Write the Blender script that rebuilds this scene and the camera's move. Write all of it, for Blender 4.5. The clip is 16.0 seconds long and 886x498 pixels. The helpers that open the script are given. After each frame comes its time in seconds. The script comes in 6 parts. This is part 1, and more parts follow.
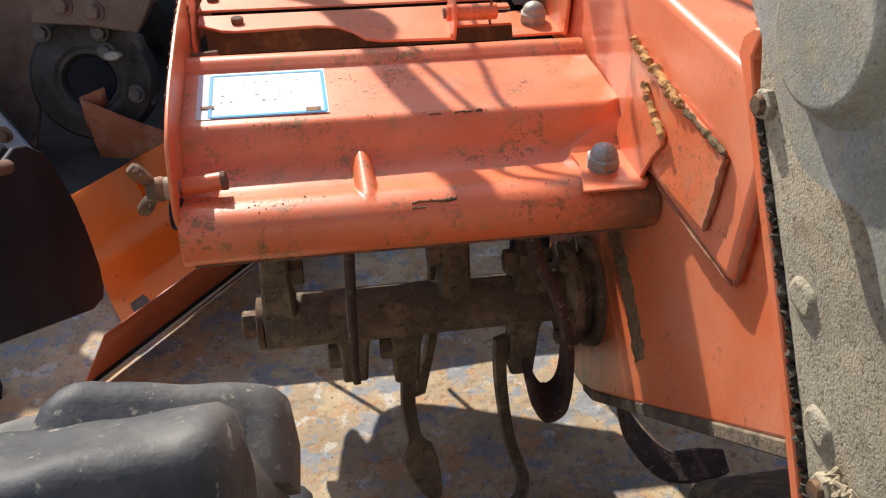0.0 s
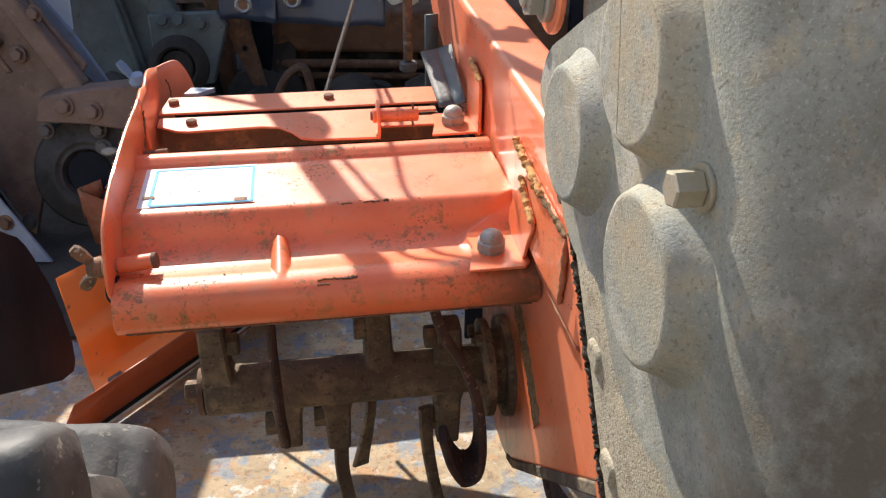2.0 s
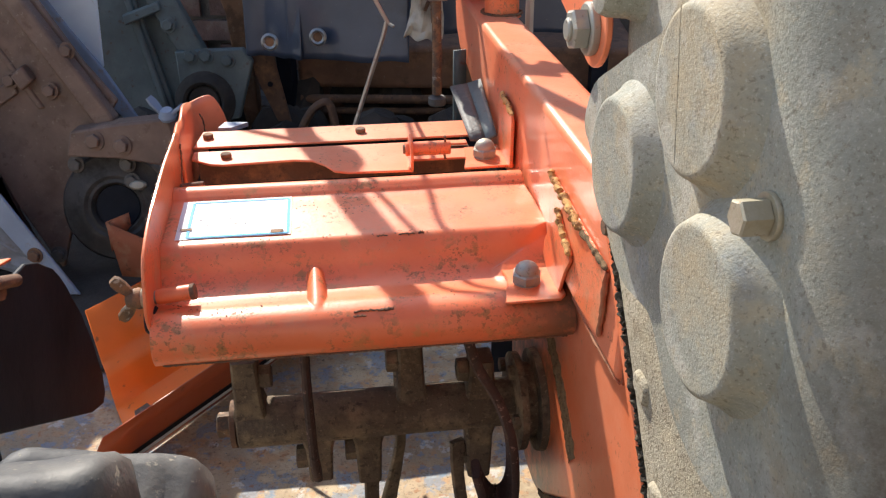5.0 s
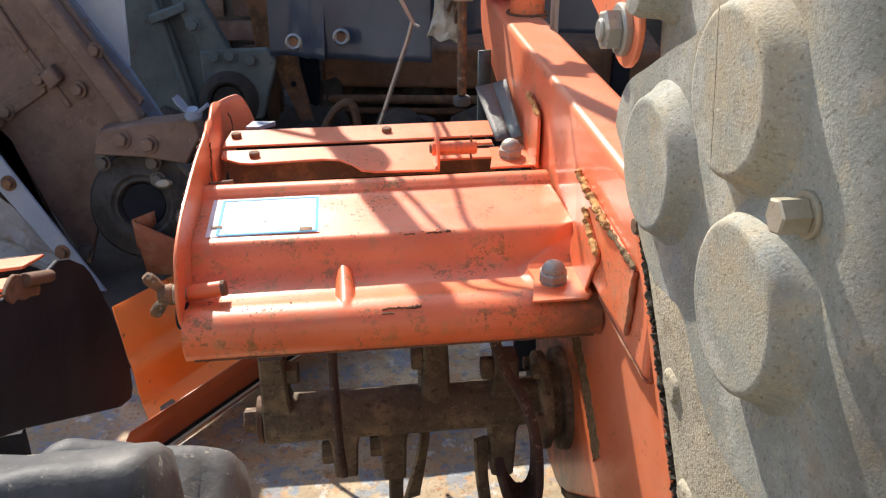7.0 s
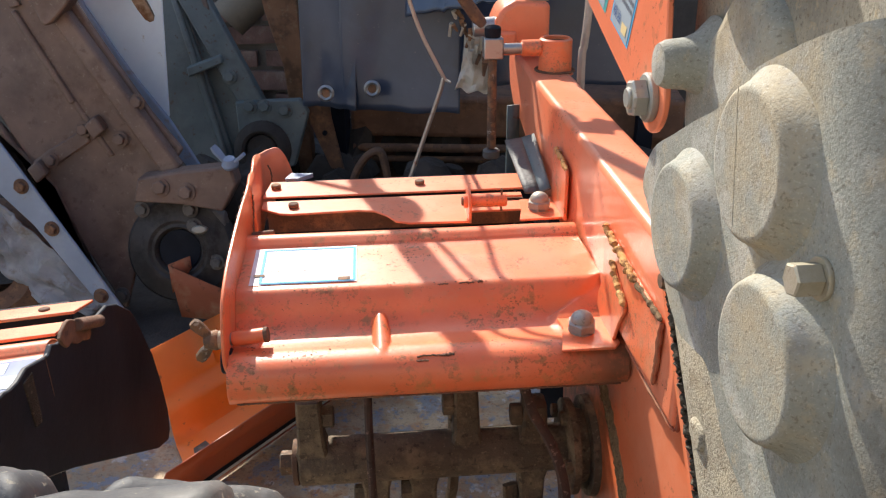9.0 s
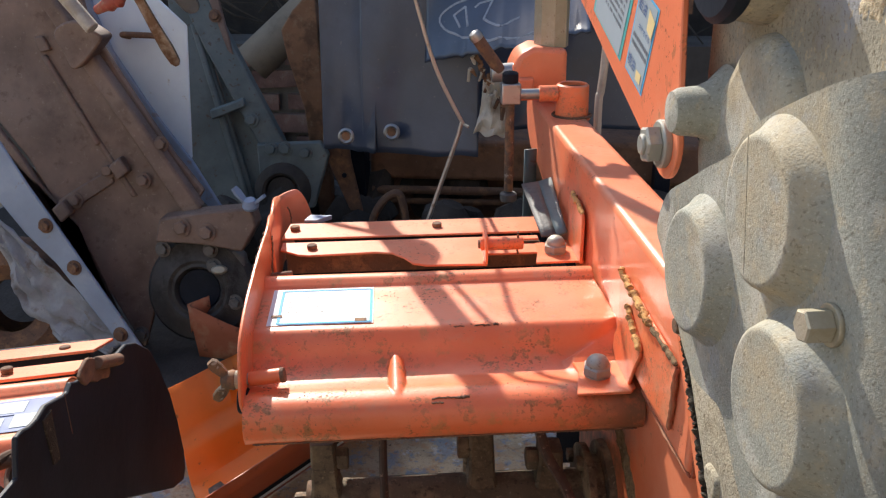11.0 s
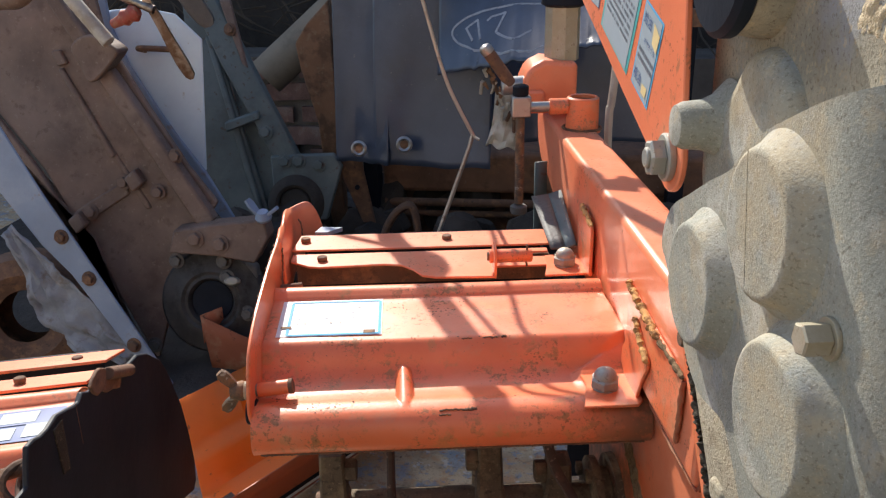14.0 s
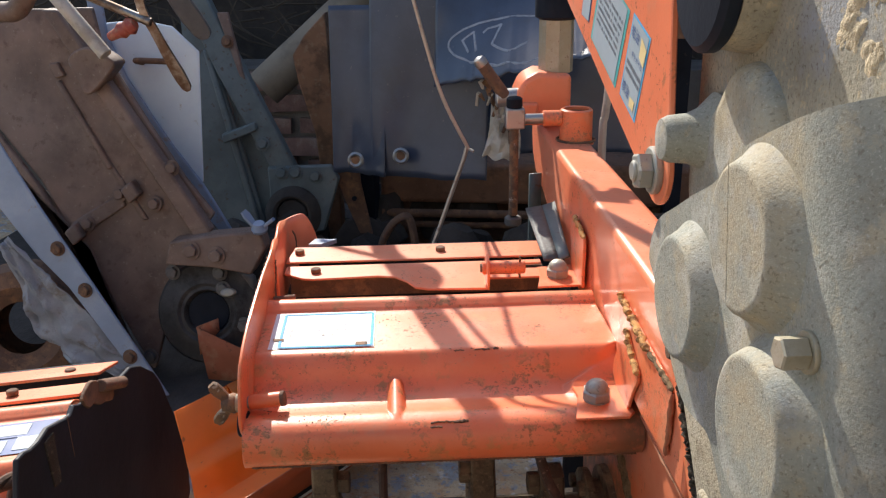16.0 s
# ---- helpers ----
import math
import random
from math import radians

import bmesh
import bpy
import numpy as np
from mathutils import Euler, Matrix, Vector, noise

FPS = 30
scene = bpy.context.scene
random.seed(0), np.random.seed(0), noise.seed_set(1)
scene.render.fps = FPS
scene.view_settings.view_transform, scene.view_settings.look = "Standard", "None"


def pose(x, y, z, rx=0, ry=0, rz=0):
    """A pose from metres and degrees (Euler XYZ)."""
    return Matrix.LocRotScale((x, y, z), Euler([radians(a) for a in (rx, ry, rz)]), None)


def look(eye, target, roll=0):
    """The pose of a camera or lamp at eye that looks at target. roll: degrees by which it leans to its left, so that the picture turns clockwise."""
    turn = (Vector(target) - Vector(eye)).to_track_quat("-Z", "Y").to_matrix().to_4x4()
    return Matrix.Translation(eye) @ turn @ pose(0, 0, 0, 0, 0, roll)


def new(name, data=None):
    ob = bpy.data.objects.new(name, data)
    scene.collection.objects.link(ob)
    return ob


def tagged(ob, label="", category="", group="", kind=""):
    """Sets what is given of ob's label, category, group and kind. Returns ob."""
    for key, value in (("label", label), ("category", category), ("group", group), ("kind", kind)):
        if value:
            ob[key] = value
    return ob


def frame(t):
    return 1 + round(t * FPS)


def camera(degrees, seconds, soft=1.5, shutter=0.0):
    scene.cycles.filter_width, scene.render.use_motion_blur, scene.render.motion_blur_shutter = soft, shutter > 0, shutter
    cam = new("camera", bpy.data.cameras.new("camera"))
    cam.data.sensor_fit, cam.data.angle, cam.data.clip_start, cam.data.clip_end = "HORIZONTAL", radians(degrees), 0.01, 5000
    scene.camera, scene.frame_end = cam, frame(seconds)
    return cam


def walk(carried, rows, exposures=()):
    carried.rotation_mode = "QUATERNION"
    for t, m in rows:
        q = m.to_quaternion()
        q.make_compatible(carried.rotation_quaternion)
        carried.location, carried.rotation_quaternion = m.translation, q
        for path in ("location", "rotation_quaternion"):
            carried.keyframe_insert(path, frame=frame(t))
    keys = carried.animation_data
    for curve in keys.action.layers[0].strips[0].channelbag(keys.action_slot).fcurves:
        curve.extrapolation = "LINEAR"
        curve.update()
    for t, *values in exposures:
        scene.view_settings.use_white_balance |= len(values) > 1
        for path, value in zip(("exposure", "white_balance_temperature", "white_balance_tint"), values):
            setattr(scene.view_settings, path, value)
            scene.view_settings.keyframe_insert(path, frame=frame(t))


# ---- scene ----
cam = camera(55.2, 16.0, soft=1.25)
METRES, EYE, TILT, LEAN, TURN = 0.3, 0.745, -36.0, -1.0, 0.0
ROWS = [
    (0.0, 0.0, 0.0, 0.0, 0.0, 0.0, -0.0),
    (0.2, 0.0242, -0.0136, -0.0283, 0.83, -0.50, 0.10),
    (0.5, 0.1369, -0.1551, 0.0079, 0.71, 0.33, -0.08),
    (0.7, 0.156, -0.2002, 0.025, 0.76, 2.64, -0.07),
    (1.0, 0.1798, -0.2582, 0.0291, 1.06, 3.22, -0.16),
    (1.5, 0.2743, -0.277, -0.0189, 1.37, 4.85, -0.22),
    (2.0, 0.3236, -0.2663, -0.0457, 1.6, 6.05, -0.3),
    (2.5, 0.3279, -0.286, -0.041, 1.76, 6.87, -0.34),
    (3.0, 0.3197, -0.2879, -0.0437, 1.86, 7.74, -0.41),
    (3.5, 0.268, -0.2544, -0.0566, 1.91, 8.14, -0.39),
    (6.0, 0.2669, -0.2879, -0.0561, 3.2, 8.41, -0.87),
    (6.5, 0.2414, -0.2892, -0.0612, 3.45, 8.42, -1.05),
    (7.0, 0.2414, -0.2918, -0.0619, 3.72, 8.4, -1.08),
    (7.5, 0.1958, -0.3276, -0.066, 3.93, 8.5, -1.18),
    (8.0, 0.2049, -0.3573, -0.0633, 4.39, 8.89, -1.41),
    (8.5, 0.2137, -0.3765, -0.0622, 4.81, 9.83, -1.61),
    (9.0, 0.2196, -0.4012, -0.0608, 5.16, 11.31, -1.76),
    (11.5, 0.2331, -0.4211, -0.0633, 6.49, 14.28, -2.59),
    (12.0, 0.2522, -0.4169, -0.0615, 6.71, 14.42, -2.61),
    (12.5, 0.2565, -0.4252, -0.0611, 6.85, 14.5, -2.75),
    (13.0, 0.2566, -0.4281, -0.0614, 6.97, 14.69, -2.8),
    (13.5, 0.2429, -0.4225, -0.0645, 7.06, 14.8, -2.86),
    (14.0, 0.248, -0.4298, -0.0637, 7.18, 14.85, -2.9),
    (14.5, 0.2806, -0.4368, -0.06, 7.33, 14.97, -2.95),
    (15.0, 0.2582, -0.4351, -0.0622, 7.35, 15.21, -3.03),
    (15.5, 0.2676, -0.4376, -0.0601, 7.33, 15.41, -2.93),
    (16.0, 0.2728, -0.4344, -0.0591, 7.19, 15.55, -2.83),
]
walk(cam, [(t, pose(0, 0, EYE, TILT, LEAN, TURN) @ pose(METRES * x, METRES * y, METRES * z, 90 + pitch, roll, yaw)) for t, x, y, z, yaw, pitch, roll in ROWS],
     exposures=[(0.0, 0.38), (0.5, 0.64), (3.7, 0.71), (9.2, 0.74), (11.3, 0.59), (16.0, 0.54)])

# ---- world and sun ----
SUN_DIR = Vector((0.35, -1.20, -1.0)).normalized()          # the way the sunlight travels, in the machine's frame
YAW = 10.0
BASE = pose(0, 0.5, 0, 0, 0, YAW)                           # machine frame: x across the tiller, y away, z up
sun_way = (BASE.to_3x3() @ SUN_DIR).normalized()
to_sun = -sun_way
world = bpy.data.worlds.new("sky")
scene.world = world
world.use_nodes = True
wn = world.node_tree.nodes
sky = wn.new("ShaderNodeTexSky")
sky.sky_type = "NISHITA"
sky.sun_disc = False
sky.sun_elevation = math.asin(to_sun.z)
sky.sun_rotation = math.atan2(to_sun.x, to_sun.y)
world.node_tree.links.new(sky.outputs[0], wn["Background"].inputs[0])
wn["Background"].inputs[1].default_value = 0.155
sun = new("sun", bpy.data.lights.new("sun", "SUN"))
sun.data.energy, sun.data.angle, sun.data.color = 5.0, radians(0.55), (1.0, 0.93, 0.82)
sun.matrix_world = look(to_sun * 10, (0, 0, 0))


# ---- materials ----
def mat(name, base, rough=0.5, metal=0.0, spots=(), grain=0.0, bump=0.0, bump_scale=600.0, coat=0.0, vary=0.12, vary_scale=9.0, spec=0.5, cluster=0.0, grime_shade=None):
    """base colour with large-scale variation; spots: (colour, scale, threshold, softness, strength) layers; bump in metres."""
    m = bpy.data.materials.new(name)
    m.use_nodes = True
    n, l = m.node_tree.nodes, m.node_tree.links
    b = n["Principled BSDF"]
    tc = n.new("ShaderNodeTexCoord")
    co = tc.outputs["Object"]

    def noise_tex(scale, detail=6.0, rough_=0.6):
        t = n.new("ShaderNodeTexNoise")
        t.inputs["Scale"].default_value, t.inputs["Detail"].default_value, t.inputs["Roughness"].default_value = scale, detail, rough_
        l.new(co, t.inputs["Vector"])
        return t.outputs["Fac"]

    def mix(fac, a, c):
        x = n.new("ShaderNodeMix")
        x.data_type = "RGBA"
        if isinstance(fac, float):
            x.inputs[0].default_value = fac
        else:
            l.new(fac, x.inputs[0])
        for s, v in ((x.inputs[6], a), (x.inputs[7], c)):
            if isinstance(v, tuple):
                s.default_value = (*v, 1)
            else:
                l.new(v, s)
        return x.outputs[2]

    def ramp(fac, lo, hi, top=1.0):
        r = n.new("ShaderNodeMapRange")
        r.inputs[1].default_value, r.inputs[2].default_value, r.inputs[4].default_value = lo, hi, top
        l.new(fac, r.inputs[0])
        return r.outputs[0]

    dark = tuple(c * (1 - vary * 1.6) for c in base)
    light = tuple(min(1, c * (1 + vary) + 0.02 * vary) for c in base)
    col = mix(ramp(noise_tex(vary_scale), 0.3, 0.7), dark, light)
    if grain:
        col = mix(ramp(noise_tex(420, 4, 0.7), 0.45, 0.75, grain), col, tuple(c * 0.35 for c in base))
    rgh = None
    for colour, scale, threshold, soft, strength in spots:
        f = ramp(noise_tex(scale, 8, 0.65), threshold, threshold + soft, strength)
        if cluster and scale >= 80:
            g = n.new("ShaderNodeMath")
            g.operation = "MULTIPLY"
            l.new(f, g.inputs[0])
            l.new(ramp(noise_tex(cluster, 4, 0.6), 0.46, 0.62), g.inputs[1])
            f = g.outputs[0]
        col = mix(f, col, colour)
        rgh = f
    if grime_shade:
        colour, x0, x1, y0, y1 = grime_shade
        xyz = n.new("ShaderNodeSeparateXYZ")
        l.new(co, xyz.inputs[0])
        g = ramp(noise_tex(30, 8, 0.7), 0.28, 0.56, 0.92)
        for f in (ramp(xyz.outputs[0], x0, x1), ramp(xyz.outputs[1], y1, y0)):
            k = n.new("ShaderNodeMath")
            k.operation = "MULTIPLY"
            l.new(g, k.inputs[0])
            l.new(f, k.inputs[1])
            g = k.outputs[0]
        col = mix(g, col, colour)
    l.new(col, b.inputs["Base Color"])
    b.inputs["Metallic"].default_value = metal
    b.inputs["Specular IOR Level"].default_value = spec
    if rgh is not None:
        k = n.new("ShaderNodeMapRange")
        k.inputs[3].default_value, k.inputs[4].default_value = rough, min(0.95, rough + 0.35)
        l.new(rgh, k.inputs[0])
        l.new(k.outputs[0], b.inputs["Roughness"])
    else:
        l.new(ramp(noise_tex(vary_scale * 6), 0.2, 0.8, 1.0), (k := n.new("ShaderNodeMapRange")).inputs[0])
        k.inputs[3].default_value, k.inputs[4].default_value = max(0.05, rough - 0.08), min(1, rough + 0.1)
        l.new(k.outputs[0], b.inputs["Roughness"])
    b.inputs["Coat Weight"].default_value = coat
    b.inputs["Coat Roughness"].default_value = 0.12
    if bump:
        bp = n.new("ShaderNodeBump")
        bp.inputs["Distance"].default_value = bump
        bp.inputs["Strength"].default_value = 1.0
        l.new(noise_tex(bump_scale, 5, 0.6), bp.inputs["Height"])
        l.new(bp.outputs[0], b.inputs["Normal"])
    return m


DUST = (0.46, 0.36, 0.23)
M = dict(
    orange=mat("orange_paint", (0.82, 0.188, 0.068), 0.40, spots=[((0.86, 0.36, 0.21), 7, 0.46, 0.2, 0.35), (DUST, 17, 0.53, 0.14, 0.40), ((0.42, 0.20, 0.09), 45, 0.57, 0.07, 0.4), ((0.27, 0.15, 0.075), 190, 0.545, 0.07, 0.7), ((0.16, 0.085, 0.045), 520, 0.57, 0.06, 0.65)], vary=0.08, bump=0.00016, bump_scale=420, coat=0.18, cluster=22),
    hoodpaint=mat("grimy_orange_paint", (0.82, 0.188, 0.068), 0.40, spots=[((0.86, 0.36, 0.21), 7, 0.46, 0.2, 0.35), (DUST, 17, 0.54, 0.14, 0.36), ((0.50, 0.25, 0.09), 40, 0.57, 0.07, 0.45), ((0.30, 0.155, 0.055), 95, 0.540, 0.06, 0.75), ((0.17, 0.085, 0.03), 280, 0.555, 0.05, 0.7)], vary=0.08, bump=0.00016, bump_scale=420, coat=0.25, cluster=24, grime_shade=((0.13, 0.085, 0.05), 0.085, 0.150, 0.028, 0.062)),
    orange_clean=mat("orange_paint_clean", (0.86, 0.235, 0.110), 0.38, spots=[((0.88, 0.42, 0.27), 6, 0.46, 0.2, 0.45), (DUST, 15, 0.55, 0.16, 0.34), ((0.28, 0.13, 0.06), 90, 0.59, 0.05, 0.6), ((0.08, 0.045, 0.03), 220, 0.61, 0.04, 0.8)], vary=0.07, bump=0.00014, bump_scale=300, coat=0.2, cluster=14),
    # Dark zone by the rotor: splashed soil and the hood's shade in one brown.
    casepaint=mat("soiled_shaded_orange_paint", (0.82, 0.192, 0.070), 0.38, spots=[((0.88, 0.42, 0.27), 6, 0.46, 0.2, 0.45), (DUST, 15, 0.55, 0.16, 0.34), ((0.28, 0.13, 0.06), 90, 0.59, 0.05, 0.6), ((0.08, 0.045, 0.03), 220, 0.61, 0.04, 0.8)], vary=0.07, bump=0.00014, bump_scale=300, coat=0.2, cluster=14, grime_shade=((0.085, 0.052, 0.032), -1.0, -0.9, 0.070, 0.010)),
    # Bright copy for the cover: bounce between its panels is in the colour.
    orange_part=mat("bright_orange_paint", (0.95, 0.195, 0.008), 0.5, spots=[((0.30, 0.12, 0.05), 8, 0.56, 0.2, 0.3), ((0.10, 0.06, 0.04), 60, 0.64, 0.04, 0.6)], vary=0.06),
    orange_shade=mat("shaded_orange_paint", (0.46, 0.085, 0.022), 0.4, spots=[((0.50, 0.14, 0.05), 7, 0.5, 0.2, 0.4), ((0.14, 0.06, 0.03), 50, 0.62, 0.05, 0.5)], vary=0.1, coat=0.2),
    # Behind the crease: brown dirt with some of that side's shade mixed in.
    cast=mat("grey_cast_alloy", (0.335, 0.340, 0.290), 0.78, spots=[((0.40, 0.31, 0.185), 9, 0.49, 0.12, 0.65), ((0.27, 0.32, 0.39), 11, 0.55, 0.09, 0.5), ((0.50, 0.48, 0.43), 24, 0.52, 0.12, 0.6), ((0.22, 0.18, 0.125), 38, 0.54, 0.16, 0.4), ((0.46, 0.38, 0.25), 75, 0.55, 0.10, 0.5), ((0.13, 0.105, 0.072), 460, 0.56, 0.07, 0.5), ((0.58, 0.56, 0.50), 700, 0.57, 0.08, 0.4)], grain=0.3, vary=0.2, bump=0.0004, bump_scale=820, spec=0.3, grime_shade=((0.115, 0.092, 0.066), -0.2, -0.1, -0.410, -0.360)),
    sandcast=mat("dusty_cast_alloy", (0.47, 0.42, 0.32), 0.9, spots=[((0.56, 0.48, 0.33), 26, 0.48, 0.2, 0.6), ((0.27, 0.22, 0.15), 45, 0.54, 0.12, 0.5), ((0.14, 0.11, 0.07), 360, 0.545, 0.07, 0.6)], grain=0.7, vary=0.2, bump=0.0012, bump_scale=620, spec=0.2),
    browncast=mat("brown_dusty_casting", (0.31, 0.285, 0.225), 0.9, spots=[((0.46, 0.38, 0.26), 14, 0.50, 0.14, 0.6), ((0.19, 0.145, 0.09), 24, 0.53, 0.10, 0.6), ((0.30, 0.33, 0.38), 12, 0.53, 0.10, 0.55), ((0.10, 0.08, 0.055), 380, 0.55, 0.06, 0.65), ((0.50, 0.40, 0.26), 190, 0.57, 0.06, 0.5)], grain=0.4, vary=0.25, bump=0.0007, bump_scale=500, spec=0.2),
    grit=mat("dark_gritty_dirt", (0.075, 0.064, 0.050), 0.95, spots=[((0.22, 0.18, 0.13), 240, 0.56, 0.08, 0.6)], vary=0.3, bump=0.002, bump_scale=500, spec=0.1),
    mudcake=mat("mud_cake", (0.24, 0.165, 0.095), 0.95, spots=[((0.36, 0.28, 0.18), 120, 0.54, 0.1, 0.6), ((0.08, 0.06, 0.038), 330, 0.53, 0.06, 0.75)], vary=0.3, bump=0.0012, bump_scale=420, spec=0.1),
    crust=mat("dried_soil", (0.56, 0.46, 0.31), 0.95, grain=0.5, vary=0.3, vary_scale=80, bump=0.003, bump_scale=420),
    zinc=mat("zinc_plated_steel", (0.34, 0.335, 0.305), 0.5, metal=0.35, spots=[((0.50, 0.43, 0.30), 70, 0.50, 0.14, 0.6), ((0.16, 0.12, 0.09), 200, 0.60, 0.06, 0.6)], vary=0.1, bump=0.0002),
    steel=mat("dull_steel", (0.42, 0.41, 0.40), 0.36, metal=0.8, spots=[((0.22, 0.12, 0.06), 60, 0.54, 0.12, 0.6)], vary=0.1),
    rust=mat("rusty_steel", (0.15, 0.085, 0.055), 0.85, spots=[((0.30, 0.16, 0.08), 55, 0.50, 0.15, 0.7), ((0.06, 0.045, 0.04), 120, 0.56, 0.1, 0.6)], vary=0.2, bump=0.0008, bump_scale=300),
    rustbox=mat("rusty_brown_panel", (0.21, 0.115, 0.075), 0.8, spots=[((0.32, 0.17, 0.09), 14, 0.50, 0.18, 0.6), ((0.09, 0.055, 0.04), 26, 0.54, 0.1, 0.6), ((0.30, 0.24, 0.19), 120, 0.60, 0.06, 0.5)], vary=0.2, bump=0.0008, bump_scale=200),
    tinerust=mat("flaked_dark_rust", (0.070, 0.045, 0.040), 0.85, spots=[((0.14, 0.075, 0.055), 40, 0.52, 0.14, 0.6), ((0.34, 0.24, 0.20), 150, 0.60, 0.04, 0.7), ((0.025, 0.02, 0.018), 90, 0.55, 0.1, 0.6)], vary=0.25, bump=0.001, bump_scale=240),
    soil=mat("soil_caked_steel", (0.14, 0.11, 0.08), 0.93, spots=[((0.30, 0.235, 0.155), 28, 0.49, 0.16, 0.8), ((0.05, 0.042, 0.036), 120, 0.56, 0.08, 0.7), ((0.33, 0.27, 0.19), 260, 0.60, 0.06, 0.6)], vary=0.25, bump=0.0012, bump_scale=260),
    dark=mat("black_paint", (0.008, 0.012, 0.022), 0.6, spots=[((0.018, 0.021, 0.030), 12, 0.54, 0.16, 0.6), ((0.06, 0.055, 0.048), 70, 0.66, 0.05, 0.4)], vary=0.3, bump=0.0008, bump_scale=40, spec=0.15),
    panelblack=mat("black_rubber_panel", (0.016, 0.021, 0.032), 0.5, spots=[((0.028, 0.032, 0.042), 10, 0.52, 0.16, 0.6), ((0.040, 0.028, 0.020), 8, 0.56, 0.14, 0.5), ((0.10, 0.09, 0.08), 90, 0.66, 0.05, 0.4)], vary=0.3, bump=0.0008, bump_scale=40, spec=0.3),
    rubber=mat("black_rubber", (0.046, 0.049, 0.056), 0.62, spots=[((0.30, 0.28, 0.235), 7, 0.48, 0.18, 0.5), ((0.055, 0.058, 0.066), 13, 0.52, 0.12, 0.6), ((0.10, 0.095, 0.085), 60, 0.57, 0.08, 0.5), ((0.40, 0.36, 0.28), 170, 0.61, 0.05, 0.6)], vary=0.25, bump=0.0009, bump_scale=70),
    navy=mat("dark_blue_rubber_sheet", (0.048, 0.066, 0.108), 0.36, spots=[((0.080, 0.102, 0.155), 6, 0.48, 0.2, 0.5), ((0.045, 0.052, 0.070), 11, 0.54, 0.12, 0.6), ((0.27, 0.27, 0.28), 150, 0.66, 0.03, 0.4)], vary=0.15, bump=0.0022, bump_scale=16, spec=0.45, coat=0.3),
    brown=mat("dusty_brown_paint", (0.19, 0.125, 0.098), 0.6, spots=[((0.25, 0.18, 0.145), 5, 0.46, 0.22, 0.6), ((0.09, 0.052, 0.038), 13, 0.53, 0.13, 0.6), ((0.10, 0.055, 0.035), 40, 0.57, 0.08, 0.6), ((0.32, 0.26, 0.21), 110, 0.60, 0.07, 0.5)], vary=0.25, bump=0.0006),
    skyblue=mat("pale_blue_paint", (0.25, 0.32, 0.45), 0.5, spots=[((0.36, 0.40, 0.48), 9, 0.5, 0.15, 0.5), ((0.26, 0.20, 0.15), 34, 0.60, 0.06, 0.6)], vary=0.1, bump=0.0006),
    coverwhite=mat("white_blue_paint", (0.70, 0.83, 0.98), 0.45, spots=[((0.56, 0.68, 0.86), 8, 0.5, 0.2, 0.5), ((0.30, 0.22, 0.15), 30, 0.64, 0.05, 0.5)], vary=0.06, bump=0.0004),
    greygreen=mat("grey_green_paint", (0.105, 0.135, 0.14), 0.5, spots=[((0.16, 0.175, 0.17), 9, 0.48, 0.2, 0.5), ((0.08, 0.09, 0.09), 14, 0.54, 0.12, 0.6), ((0.10, 0.06, 0.04), 60, 0.60, 0.05, 0.7)], vary=0.2),
    greycast=mat("grey_painted_casting", (0.10, 0.096, 0.094), 0.6, spots=[((0.19, 0.17, 0.15), 14, 0.50, 0.2, 0.6), ((0.06, 0.05, 0.045), 22, 0.55, 0.1, 0.7)], vary=0.25, bump=0.0012, bump_scale=160),
    darkcast=mat("dark_oily_casting", (0.050, 0.047, 0.046), 0.65, spots=[((0.10, 0.09, 0.08), 16, 0.52, 0.2, 0.6), ((0.025, 0.022, 0.02), 20, 0.52, 0.12, 0.7)], vary=0.3, bump=0.0012, bump_scale=160),
    ply=mat("weathered_plywood", (0.29, 0.155, 0.085), 0.85, spots=[((0.11, 0.065, 0.04), 20, 0.48, 0.12, 0.7), ((0.34, 0.25, 0.16), 60, 0.57, 0.08, 0.5)], vary=0.25, bump=0.0015),
    white=mat("white_sticker", (0.80, 0.83, 0.87), 0.6, spots=[(DUST, 60, 0.66, 0.06, 0.4)], vary=0.03),
    blue=mat("blue_print", (0.09, 0.40, 0.68), 0.7, vary=0.05),
    palesticker=mat("faded_pale_sticker", (0.34, 0.41, 0.46), 0.5, vary=0.06),
    teal=mat("teal_print", (0.10, 0.42, 0.42), 0.4, vary=0.05),
    navyprint=mat("dark_blue_print", (0.05, 0.10, 0.28), 0.4, vary=0.05),
    ink=mat("grey_ink", (0.16, 0.18, 0.22), 0.5, vary=0.05),
    yellow=mat("pale_yellow_print", (0.75, 0.60, 0.30), 0.5, vary=0.05),
    weld=mat("flaking_primer", (0.56, 0.31, 0.12), 0.95, spots=[((0.18, 0.085, 0.04), 140, 0.50, 0.08, 0.85), ((0.50, 0.36, 0.20), 220, 0.58, 0.06, 0.5)], vary=0.25, bump=0.0012, bump_scale=300, spec=0.15),
